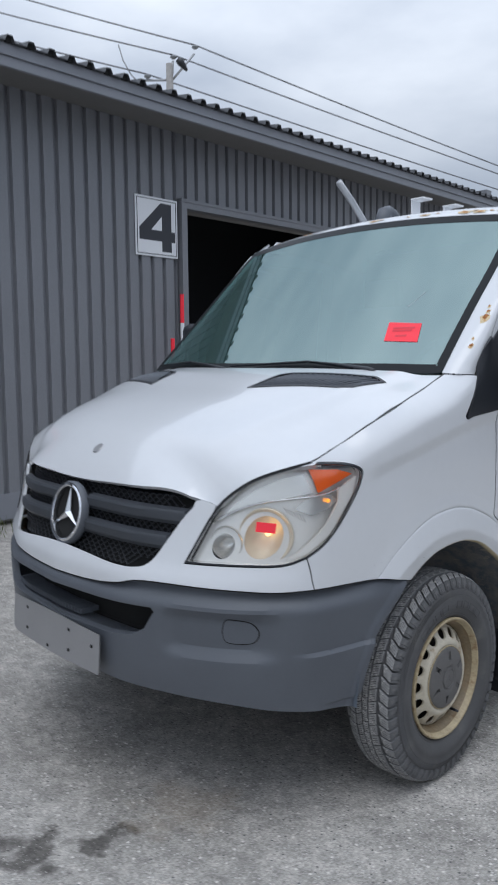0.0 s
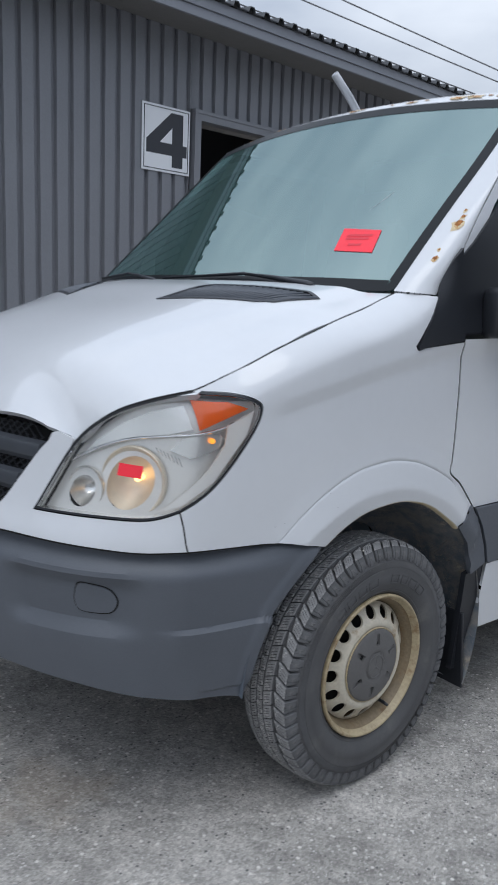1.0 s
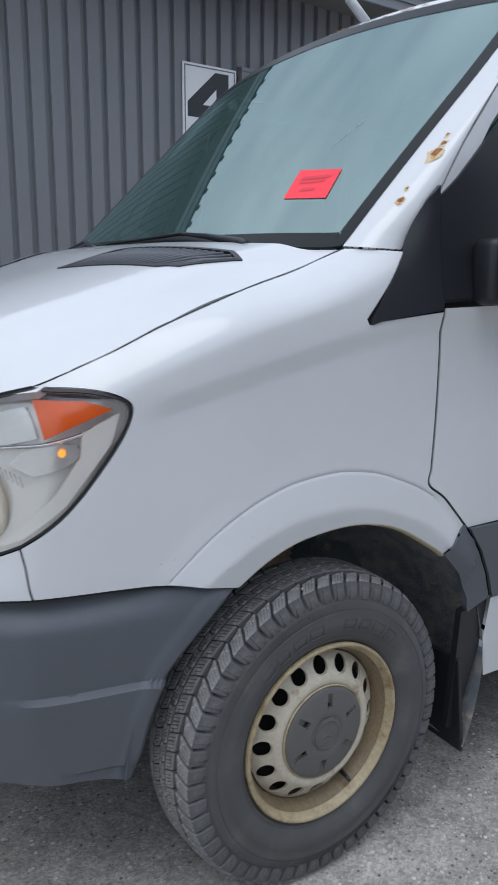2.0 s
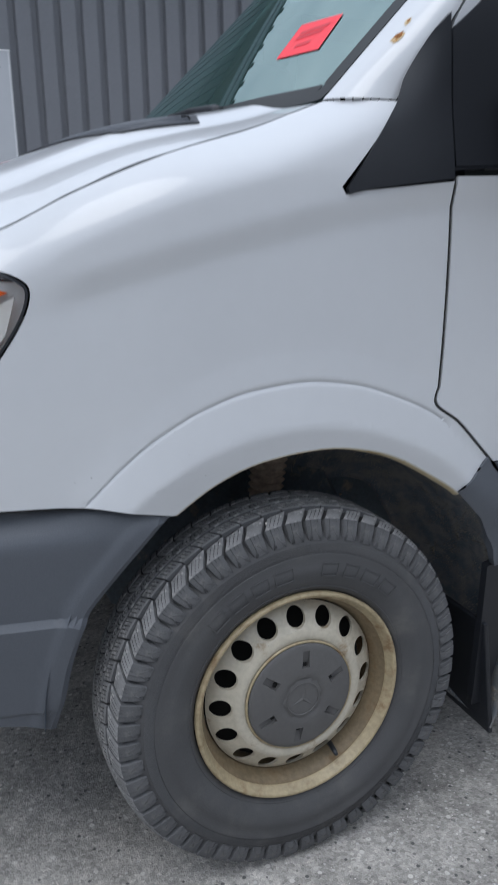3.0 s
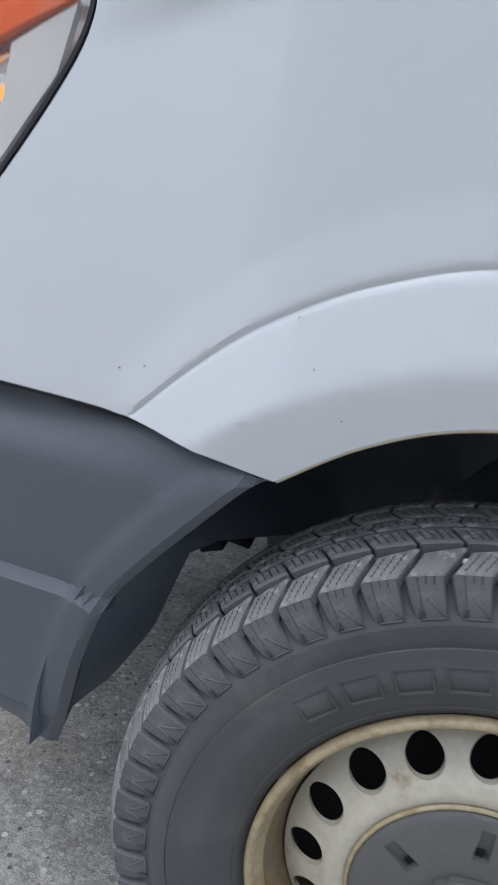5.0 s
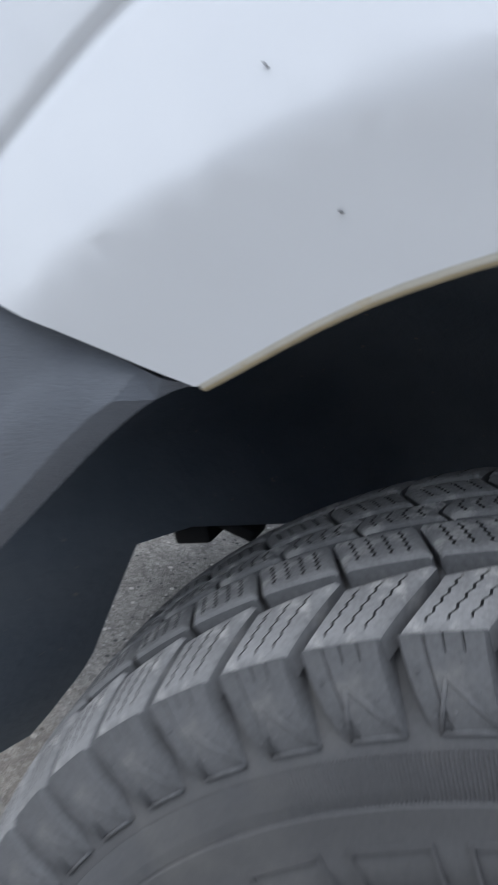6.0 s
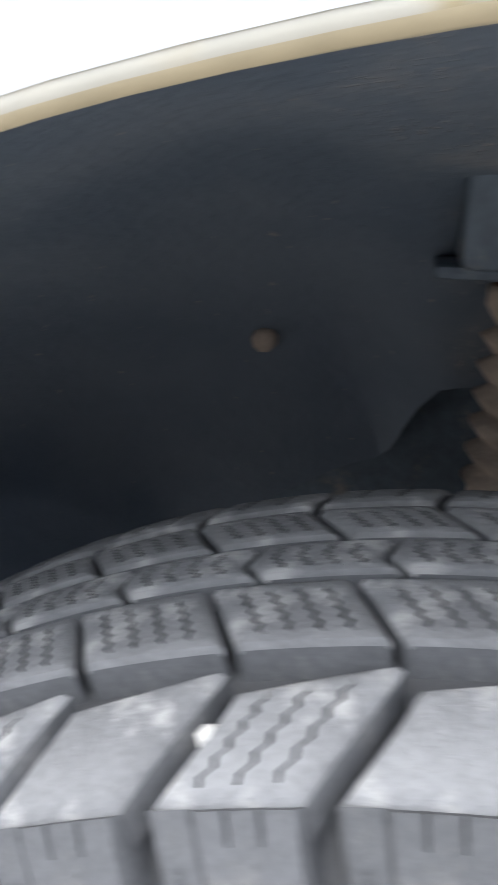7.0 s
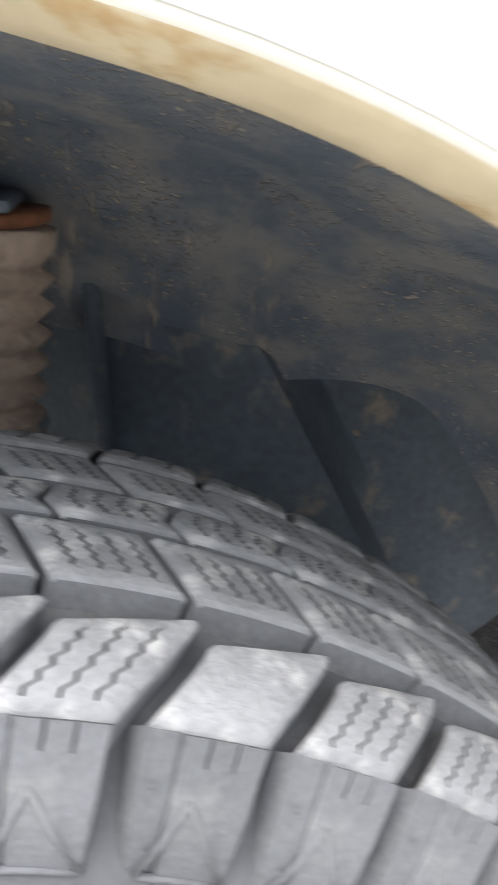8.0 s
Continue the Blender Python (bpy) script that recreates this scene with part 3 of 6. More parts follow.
def edge_z(y):
    return interp([p[1] for p in EDGE], [p[2] for p in EDGE], y)


def screen(x, z):
    half = abs(x) + 0.055 * min(1.0, abs(x) / 0.25)
    return (wide(x), -0.072 + 1.03 * (z - 1.55) + 0.17 * half * half + math.copysign(0.03 * half, x), z)


def glass_edge(z):
    return interp((1.55, 1.72, 1.85, 2.0, 2.1, 2.26), (0.862, 0.846, 0.837, 0.829, 0.82, 0.80), z)


def glass_top(x):
    return 2.292 - 0.065 * (abs(x) + 0.055) ** 2


def seam_s(z):
    return interp((1.547, 1.689, 1.793, 1.953, 2.2, 2.4), (1.934, 2.05, 2.12, 2.25, 2.47, 2.68), z)


def pillar(a, z):
    """A-pillar between the windscreen edge (a = 0) and the door (a = 1)."""
    g, k = Vector(screen(glass_edge(z), z)), Vector(skin(seam_s(z), z))
    c = Vector((k.x + 0.004, g.y + 0.02, z))
    p = g * (1 - a) ** 2 + c * 2 * a * (1 - a) + k * a * a
    return tuple(p)


def roof(x, t):
    w = x * (0.80 + 0.06 * ease(0, 0.9, t)) / 0.85
    x0, y0, z0 = screen(w, glass_top(w) + 0.003)
    return (x0, y0 + t, z0 + (0.058 + 0.012 * x / 0.85) * (1 - math.exp(-t / 0.10)) + 0.03 * ease(0.3, 2.0, t) - 0.10 * ease(0.05, 1.3, t) * abs(x / 0.85) ** 4)


def inset(poly, d):
    """Draw an outline in by d, to leave a shut line between panels."""
    n, out = len(poly), []
    area = sum(poly[i][0] * poly[(i + 1) % n][1] - poly[(i + 1) % n][0] * poly[i][1] for i in range(n))
    w = 1 if area > 0 else -1
    for i in range(n):
        a, b, c = (Vector(poly[k % n]) for k in (i - 1, i, i + 1))
        e, f = (b - a), (c - b)
        if e.length < 1e-7 or f.length < 1e-7:
            out.append(tuple(b))
            continue
        e.normalize(), f.normalize()
        na, nb = Vector((-e.y, e.x)) * w, Vector((-f.y, f.x)) * w
        m = na + nb
        m = m / max(0.35, m.length_squared / 2) if m.length > 1e-6 else na
        out.append(tuple(b + m * d))
    return out


# ---- outlines on the skin: (arc length, height) ----
LAMP_TOP = curve([(0.585, 0.938), (0.659, 1.112), (0.749, 1.20), (0.864, 1.249), (0.993, 1.277)])
LAMP_REAR = curve([(0.993, 1.277), (1.11, 1.272), (1.178, 1.256), (1.203, 1.228), (1.178, 1.16), (1.088, 1.035), (1.0, 0.968)])
LAMP_LOW = curve([(1.0, 0.968), (0.923, 0.944), (0.773, 0.941), (0.585, 0.938)])
LAMP = LAMP_TOP[:-1] + LAMP_REAR[:-1] + LAMP_LOW[:-1]
BUMP_TOP = curve([(0, 0.822), (0.16, 0.826), (0.33, 0.845), (0.449, 0.868), (0.757, 0.866), (0.924, 0.860), (1.05, 0.864), (1.318, 0.857), (1.478, 0.826)])
cut = min(range(len(BUMP_TOP)), key=lambda k: abs(BUMP_TOP[k][0] - 1.05))
LIP = curve([(1.478, 0.826), (1.555, 0.879), (1.638, 0.911), (1.759, 0.924), (1.85, 0.913), (1.934, 0.884), (2.042, 0.819), (2.085, 0.786)])
DOOR_ARCH = curve([(2.165, 0.846), (2.12, 0.893), (2.07, 0.945), (2.016, 0.985), (2.022, 1.02)])
DOOR_SEAM = curve([(2.022, 1.02), (2.030, 1.15), (2.036, 1.29), (2.040, 1.414)])
HOOD_SIDE = curve([(0.993, 1.277), (1.156, 1.330), (1.294, 1.391), (1.478, 1.454), (1.672, 1.503), (1.817, 1.552)])
EDGE = [side(*p) for p in HOOD_SIDE[::4]]
BUMP_ARCH = curve(ARCH_EDGE)
BUMP_LOW = curve([(1.218, 0.412), (1.18, 0.425), (1.05, 0.441), (0.914, 0.452), (0.74, 0.472), (0.52, 0.48), (0.256, 0.488), (0, 0.488)])
GRILLE = curve([(0.575, 1.120), (0.545, 1.085), (0.501, 1.012), (0.455, 0.935), (0.40, 0.909), (0.278, 0.908), (0.14, 0.918), (0, 0.926)])


def whole(half):
    """Close a half outline that starts and ends on the centre plane."""
    return half + [(-a, b) for a, b in half[::-1] if a > 1e-6]


van = thing("van", "white panel van with grey plastic bumper, rust specks and steel wheels", "van")
FENDER = (BUMP_TOP[cut:-1] + LIP[:-1] + [(2.085, 0.786)] + DOOR_ARCH[:-1] + DOOR_SEAM[:-1] + [(2.040, 1.408), (1.849, 1.391), (1.812, 1.384), (1.806, 1.395), (1.944, 1.545), (1.88, 1.549)]
          + HOOD_SIDE[::-1][:-1] + LAMP_REAR[:-1] + [(1.0, 0.968)])


def flare_at(s):
    z = 1.0
    for _ in range(4):
        z = interp(FLARE_Y, FLARE_Z, skin(s, z)[1])
    return z


def crease_at(y):
    return interp((-0.458, -0.27, -0.093, 0.094, 0.32, 1.6), (1.237, 1.291, 1.334, 1.372, 1.405, 1.43), y)


ROOM = inset(dense(FENDER, 0.02), 0.005)
FLARE_LINES = [[(1.325 + 0.012 * k, flare_at(1.325 + 0.012 * k) + h) for k in range(60)] for h in (-0.086, -0.076, -0.012, -0.006, -0.002, 0.002, 0.006, 0.010, 0.016, 0.058, 0.066)]
FLARE_LINES += [[(1.28 + 0.012 * k, crease_at(skin(1.28 + 0.012 * k, 1.33)[1]) + h) for k in range(42)] for h in (-0.049, -0.041, -0.004, 0.004)]
FLARE_LINES = [[p for p in ln if inside(p, ROOM)] for ln in FLARE_LINES]
for sign in (1, -1):
    def flip(o):
        return o if sign > 0 else mirrored(o)
    fender = part("front_wing", sheet(side, flip(inset(dense(FENDER, 0.02), 0.002)), 0.012 if sign > 0 else 0.03, lines=FLARE_LINES if sign > 0 else ()), M_paint, van, "white front wing with flared wheel arch", 28)
    lip = bmesh.new()
    ring = []
    for s, z in curve([(sign * a, c) for a, c in ((1.480, 0.828), (1.555, 0.879), (1.638, 0.911), (1.759, 0.924), (1.85, 0.913), (1.934, 0.884), (2.042, 0.819), (2.08, 0.79))], 8):
        p = Vector(side(s, z))
        q = Vector((math.copysign(1, s), 0, 0))
        up = (Vector((0, p.y - 0.03, p.z - 0.40))).normalized()
        hang = interp((-0.4, -0.10, 0.0, 0.07, 0.15, 0.42), (-0.001, 0.000, 0.004, 0.009, 0.0154, 0.0156), p.y)
        ring.append([lip.verts.new(p + q * a + up * (b - hang * c)) for a, b, c in ((-0.0012, 0.0045, 0.0), (0.0003, 0.0022, 0.0), (0.0, -0.0005, 0.0), (-0.0025, -0.0022, 0.0), (-0.007, -0.0010, 0.25), (-0.013, 0.0025, 0.6), (-0.024, 0.0115, 1.0), (-0.026, 0.020, 1.0))])
    for a, b in zip(ring, ring[1:]):
        for k in range(7):
            lip.faces.new((a[k], a[k + 1], b[k + 1], b[k])).material_index = 1 if k < 2 else 0
    bmesh.ops.recalc_face_normals(lip, faces=lip.faces)
    part("arch_lip", lip, (M_lip, M_hem), fender, "grimy yellowed folded lip of the wheel arch", 60)
    # headlamp
    lamp = new("headlamp")
    lamp.parent = van
    tagged(lamp, "clear headlamp with amber indicator and red tape")
    BOWLS = ((0.845, 1.035, 0.090, 0.036), (0.705, 1.005, 0.056, 0.038))
    rounds = [flip([(cs + rad * 0.80 * math.cos(2 * math.pi * k / 24), cz + rad * 0.80 * math.sin(2 * math.pi * k / 24)) for k in range(24)]) for cs, cz, rad, _ in ((0.842, 1.035, 0.088, 0), (0.700, 1.003, 0.052, 0))]
    bowl = sheet(skin, flip(inset(LAMP, 0.004)), 0.02, 0.0, holes=rounds, lift=-0.036)
    part("housing", bowl, M_lampbody, lamp, "", 40)
    wallb = bmesh.new()
    o = flip(inset(dense(LAMP, 0.02), 0.003))
    top = [wallb.verts.new(skin(*p)) for p in o]
    nrm = [(Vector(skin(p[0] + 1e-3, p[1])) - Vector(skin(*p))).cross(Vector((0, 0, 1))).normalized() for p in o]
    low = [wallb.verts.new(Vector(skin(*p)) - n * 0.040) for p, n in zip(o, nrm)]
    for k in range(len(o)):
        wallb.faces.new((top[k], top[(k + 1) % len(o)], low[(k + 1) % len(o)], low[k]))
    part("bezel", wallb, M_silver, lamp, "bright silver inner bezel", 40)
    seal_gap_line = sheet(skin, flip(inset(LAMP, 0.0015)), 0.02, 0.01, holes=[flip(inset(dense(LAMP, 0.02), 0.0065))], lift=0.0005)
    part("seal_gap_line", seal_gap_line, M_black, lamp, "black rubber seal")
    for cs, cz, rad, deep in BOWLS:
        b = bmesh.new()
        c = Vector(skin(sign * cs, cz))
        n = (Vector(skin(sign * cs + 1e-3, cz)) - c).cross(Vector((0, 0, 1))).normalized()
        n = (n + Vector((0, -0.25, 0))).normalized()
        rot = n.to_track_quat("X", "Z").to_matrix().to_4x4()
        spun(b, [(-0.092, 0.0001), (-0.090, 0.2 * rad), (-0.082, 0.45 * rad), (-0.064, 0.75 * rad), (-deep, 0.97 * rad), (-deep + 0.003, rad), (-deep, rad * 1.035), (-deep - 0.01, rad * 1.04)], 40, (0, 0, 0))
        bmesh.ops.transform(b, matrix=Matrix.Translation(c) @ rot, verts=b.verts)
        part("reflector", b, M_warm if rad > 0.08 else M_silver, lamp, "round silver reflector bowl", 40)
        b = bmesh.new()
        spun(b, [(-0.055, 0.0001), (-0.056, 0.006), (-0.062, 0.008), (-0.095, 0.008)], 16, (0, 0, 0))
        bmesh.ops.transform(b, matrix=Matrix.Translation(c) @ rot, verts=b.verts)
        part("bulb", b, M_glow if rad > 0.08 else M_silver, lamp, "lit warm headlamp bulb" if rad > 0.08 else "unlit bulb", 50)
    fluted = sheet(skin, flip([(0.685, 1.10), (0.72, 1.14), (0.79, 1.188), (0.87, 1.222), (0.965, 1.243), (0.995, 1.18), (0.93, 1.166), (0.83, 1.154), (0.74, 1.126)]), 0.02, 0.008, lift=-0.026)
    part("upper_reflector", fluted, M_silver, lamp, "", 30)
    part("indicator_reflector", sheet(skin, flip([(0.94, 1.125), (0.97, 1.155), (1.03, 1.170), (1.09, 1.165), (1.115, 1.145), (1.07, 1.12), (1.0, 1.105)]), 0.02, 0.01, lift=-0.024), M_silver, lamp, "", 30)
    dv = bmesh.new()
    tube(dv, [Vector(skin(sign * a, c)) - Vector((sign * 0.012, -0.016, 0)) for a, c in curve([(0.66, 1.075), (0.74, 1.118), (0.83, 1.146), (0.93, 1.158), (1.02, 1.168), (1.13, 1.196)], 5)], 0.0045, 6)
    part("divider", dv, M_chrome, lamp, "bright strip under the upper lamp chamber", 50)
    part("white_bezel", sheet(skin, flip([(1.10, 1.19), (1.178, 1.225), (1.165, 1.165), (1.08, 1.045), (1.0, 0.985), (0.93, 0.962), (0.965, 0.985), (1.06, 1.075), (1.10, 1.14)]), 0.02, 0.008, lift=-0.005), M_lampwhite, lamp, "plain pale bezel along the lamp's edge", 30)
    rb = bmesh.new()
    for k in range(7):
        u = 0.90 + 0.011 * k
        tube(rb, [Vector(skin(sign * u, 1.128 - 0.004 * k)) - Vector((sign * 0.012, -0.014, 0)), Vector(skin(sign * (u + 0.012), 1.112 - 0.005 * k)) - Vector((sign * 0.012, -0.014, 0))], 0.0012, 5)
    part("lamp_ribs", rb, M_chrome, lamp, "short bright ribs over the main reflector", 50)
    gl = bmesh.new()
    bmesh.ops.create_icosphere(gl, subdivisions=2, radius=0.0075, matrix=Matrix.Translation(Vector(skin(sign * 1.055, 1.150)) - Vector((sign * 0.010, -0.008, 0))))
    part("parking_bulb", gl, M_amberglow, lamp, "lit amber parking bulb", 60)
    part("indicator", sheet(skin, flip([(0.985, 1.258), (1.10, 1.255), (1.165, 1.232), (1.09, 1.205), (1.015, 1.178), (1.0, 1.215)]), 0.02, 0.012, lift=-0.014), M_amber, lamp, "amber indicator lens", 30)
    if sign > 0:
        part("tape", sheet(skin, [(0.815, 1.055), (0.815, 1.087), (0.882, 1.082), (0.882, 1.05)], 0.02, 0.0, lift=0.0045), M_red, lamp, "small piece of red tape")
    lens = part("lens", sheet(skin, flip(inset(dense(LAMP, 0.02), 0.009)), 0.02, 0.004, lift=0.003), M_lens, lamp, "clear plastic lens", 40)
    lens.visible_shadow = False

nose_panel = whole(BUMP_TOP[:cut + 1] + LAMP_LOW[:-1] + [p for p in LAMP_TOP if p[1] < 1.130] + [(0.662, 1.136), (0.605, 1.150), (0.582, 1.143)] + GRILLE)
part("grille_surround", sheet(skin, inset(nose_panel, 0.002), 0.02), M_paint, van, "white grille surround panel", 30)

# bonnet
HOOD = [(0, -0.979)] + curve([(0, -0.979), (0.142, -0.975), (0.35, -0.953), (0.545, -0.889)])[1:] + [(0.568, -0.876), (0.612, -0.853)] + curve([(0.640, -0.846), (0.712, -0.797), (0.80, -0.722), (0.874, -0.628)]) \
    + [(edge_x(y), y) for y in (-0.55, -0.45, -0.35, -0.2, -0.05, 0.03)] + curve([(edge_x(0.085), 0.085), (0.80, 0.055), (0.58, -0.03), (0.3, -0.095), (0, -0.115)])
VENT = [(0.285, -0.385), (0.655, -0.275), (0.70, -0.24), (0.748, -0.105), (0.70, -0.098), (0.345, -0.20), (0.31, -0.235)]
bonnet = part("bonnet", sheet(hood, inset(dense(whole(HOOD), 0.03), 0.002), 0.022, 0.018, holes=[VENT, mirrored(VENT)]), M_paint, van, "white bonnet with two black vents", 30)
for sign in (1, -1):
    v = VENT if sign > 0 else mirrored(VENT)
    frame_ = part("bonnet_vent", sheet(hood, inset(dense(v, 0.03), -0.004), 0.02, 0.006, holes=[inset(dense(v, 0.03), 0.009)], lift=0.003), M_black, van, "black slatted bonnet vent", 40)
    # black sheet under the slats in place of the vent's shaded depth
    part("vent_shade", sheet(hood, v, 0.03, 0.0, lift=-0.03), M_hole, frame_)
    slat = bmesh.new()
    for k in range(17):
        f = (k + 0.5) / 17
        a = Vector((0.29, -0.38)).lerp(Vector((0.70, -0.255)), f)
        b = Vector((0.32, -0.225)).lerp(Vector((0.742, -0.105)), min(1.0, f + 0.10))
        p, q = Vector(hood(sign * a.x, a.y)), Vector(hood(sign * b.x, b.y))
        tube(slat, [p + Vector((0, 0.004, 0.0)), p.lerp(q, 0.5) + Vector((0, 0, 0.005)), q - Vector((0, 0.004, 0.0))], 0.0042, 6)
    part("vent_slats", slat, M_plastic, frame_, "", 40)
badge = bmesh.new()
spun(badge, [(0.004, 0.0001), (0.004, 0.022), (0.0, 0.026), (-0.004, 0.026)], 28, (0, 0, 0))
p0 = Vector(hood(0, -0.881))
bmesh.ops.transform(badge, matrix=Matrix.Translation(p0) @ Vector((0, -0.62, 0.78)).to_track_quat("X", "Z").to_matrix().to_4x4(), verts=badge.verts)
part("bonnet_badge", badge, M_alu, van, "small round grey badge", 40)

# grille: black sheet as the recess's shade, crossed mesh, two louvres a side and the ringed emblem
part("grille_shade", sheet(skin, whole([(0, 1.16), (0.56, 1.15)] + [(a + 0.015, b - 0.012) for a, b in GRILLE]), 0.03, 0.0, lift=-0.06), M_hole, van, "black sheet painted as the shade in the grille recess")
mesh_ = bmesh.new()
for k in range(-44, 45):
    for way in (1, -1):
        pts = []
        for j in range(9):
            z = 0.90 + 0.25 * j / 8
            s = k * 0.030 + way * (z - 1.02) * 1.25
            lim = interp((0.90, 0.935, 1.012, 1.085, 1.13, 1.17), (0.36, 0.452, 0.498, 0.543, 0.57, 0.565), z)
            if abs(s) < lim and z < 1.165 - 0.02 * (s / 0.56) ** 2:
                pts.append(Vector(skin(s, z)) + Vector((0, 0.035, 0)))
        if len(pts) > 1:
            tube(mesh_, pts, 0.0028, 4, False)
part("grille_mesh", mesh_, M_black, van, "black crossed grille mesh")
for sign in (1, -1):
    for z0, s0, s1 in ((1.088, 0.085, 0.548), (1.002, 0.085, 0.497)):
        b = bmesh.new()
        rows_ = []
        for k in range(13):
            s = sign * (s0 + (s1 - s0) * k / 12)
            c = Vector(skin(s, z0 - 0.006 * (s / 0.5) ** 2))
            n = Vector((0, 1, 0))
            rows_.append([b.verts.new(c + n * d + Vector((0, 0, h))) for d, h in ((0.030, 0.030), (0.006, 0.024), (0.0, 0.014), (0.0, -0.012), (0.010, -0.026), (0.035, -0.030))])
        for a, c in zip(rows_, rows_[1:]):
            for k in range(6):
                b.faces.new((a[k], a[(k + 1) % 6], c[(k + 1) % 6], c[k]))
        b.faces.new(rows_[0][::-1])
        b.faces.new(rows_[-1])
        bmesh.ops.recalc_face_normals(b, faces=b.faces)
        part("grille_louvre", b, M_louvre, van, "", 30)
emblem = new("emblem")
emblem.parent = van
tagged(emblem, "large chrome ring emblem with three arms")
tilt = Matrix.Translation(Vector(skin(0, 1.035)) + Vector((0, -0.008, 0))) @ Vector((0, -1, 0.22)).to_track_quat("X", "Z").to_matrix().to_4x4()
b = bmesh.new()
spun(b, [(-0.02, 0.122), (0.0, 0.122), (0.008, 0.116), (0.002, 0.105), (-0.02, 0.105)], 56, (0, 0, 0))
bmesh.ops.transform(b, matrix=tilt, verts=b.verts)
part("emblem_seat", b, M_plastic, emblem, "", 40)
b = bmesh.new()
spun(b, [(-0.016, 0.0001), (-0.012, 0.104)], 40, (0, 0, 0))
bmesh.ops.transform(b, matrix=tilt, verts=b.verts)
part("emblem_back", b, M_hole, emblem)
b = bmesh.new()
spun(b, [(0.0, 0.098), (0.009, 0.100), (0.011, 0.105), (0.007, 0.111), (-0.004, 0.112), (-0.006, 0.098)], 56, (0, 0, 0), closed=True)
bmesh.ops.transform(b, matrix=tilt, verts=b.verts)
part("emblem_ring", b, M_chrome, emblem, "", 50)
for k in range(3):
    b = bmesh.new()
    a = 2 * math.pi * k / 3
    ax, si = Vector((0, math.sin(a), math.cos(a))), Vector((0, math.cos(a), -math.sin(a)))
    base_, tip = [b.verts.new(ax * r + si * w + Vector((h, 0, 0))) for r, w, h in ((-0.009, 0, -0.002), (0.006, 0.0145, -0.004), (0.006, -0.0145, -0.004), (0.0, 0, 0.010))], [b.verts.new(ax * 0.101 + si * w + Vector((h, 0, 0))) for w, h in ((0.0012, -0.004), (-0.0012, -0.004), (0, 0.002))]
    b.faces.new((base_[1], tip[0], tip[2], base_[3]))
    b.faces.new((base_[3], tip[2], tip[1], base_[2]))
    b.faces.new((base_[0], base_[1], base_[3]))
    b.faces.new((base_[0], base_[3], base_[2]))
    bmesh.ops.recalc_face_normals(b, faces=b.faces)
    bmesh.ops.transform(b, matrix=tilt, verts=b.verts)
    part("emblem_arm", b, M_chrome, emblem)

# bumper, intake, blanked lamp, plate
INTAKE = whole([(0, 0.775), (0.30, 0.782), (0.485, 0.782), (0.497, 0.768), (0.455, 0.70), (0.40, 0.672), (0.30, 0.662), (0, 0.655)])
OUT = whole(BUMP_TOP[:-1] + BUMP_ARCH[:-1] + BUMP_LOW)
FOG = curve([(0.755, 0.72), (0.765, 0.760), (0.80, 0.762), (0.85, 0.752), (0.876, 0.722), (0.862, 0.69), (0.82, 0.683), (0.768, 0.688), (0.755, 0.72)], 4)[:-1]
RIMS = []
arch_pts = curve(ARCH_EDGE, 4)
room_b = inset(dense(OUT, 0.025), 0.004)
for e in (0.006, 0.012, 0.023, 0.034, 0.043, 0.052):
    row = []
    for k, (a, c) in enumerate(arch_pts):
        p, q = arch_pts[max(0, k - 1)], arch_pts[min(len(arch_pts) - 1, k + 1)]
        t = Vector((q[0] - p[0], q[1] - p[1])).normalized()
        row.append((a + t.y * e, c - t.x * e))
    RIMS.append([p for p in row if inside(p, room_b) and edge_gap(*p) > 0.02])
for e in (0.005, 0.010, 0.016):
    RIMS.append([p for p in ((a + 0.25 * e, c - e) for a, c in curve(TOP_EDGE, 5)) if inside(p, room_b) and arch_gap(*p) > 0.06])
RIMS = [ln for ln in RIMS if len(ln) > 1]
bump = part("front_bumper", sheet(bumper, inset(dense(OUT, 0.025), 0.0015), 0.013, 0.03, holes=[INTAKE], lines=[[(q * (0.95 + 0.012 * k), z) for k in range(28)][::q] for q in (1, -1) for z in (0.639, 0.6455, 0.652)] + [[(q * (1.06 + 0.012 * k), z) for k in range(13)][::q] for q in (1, -1) for z in (0.454, 0.463)] + RIMS), M_plastic, van, "scuffed grey plastic front bumper", 24)
for sign in (1, -1):
    f = FOG if sign > 0 else mirrored(FOG)
    part("lamp_blank", sheet(bumper, f, 0.02, 0.004, lift=0.004), M_plastic, bump, "oval blanking cover", 40)
    part("blank_groove", sheet(bumper, inset(f, -0.004), 0.02, 0.0, holes=[f], lift=0.001), M_hole, bump)
# black sheet set in the opening as its shade
part("intake_shade", sheet(skin, inset(INTAKE, -0.02), 0.04, 0.0, lift=-0.12), M_hole, bump, "black sheet painted as the shade in the air intake")
b = bmesh.new()
for k in range(30):
    s = -0.40 + 0.0175 * k
    p = Vector(skin(s, 0.672)) + Vector((0, 0.03, 0))
    box(b, p + Vector((0, 0.03, 0.006)), (0.007, 0.075, 0.02))
part("intake_ribs", b, M_plastic, bump)
part("intake_step", sheet(lambda s, t: tuple(Vector(skin(s, 0.655)) + Vector((0, 0.12 * t - 0.005, 0.005 - 0.02 * t))), [(-0.44, 0), (0.44, 0), (0.42, 1), (-0.42, 1)], 0.04, 0.012), M_plastic, bump, "", 30)


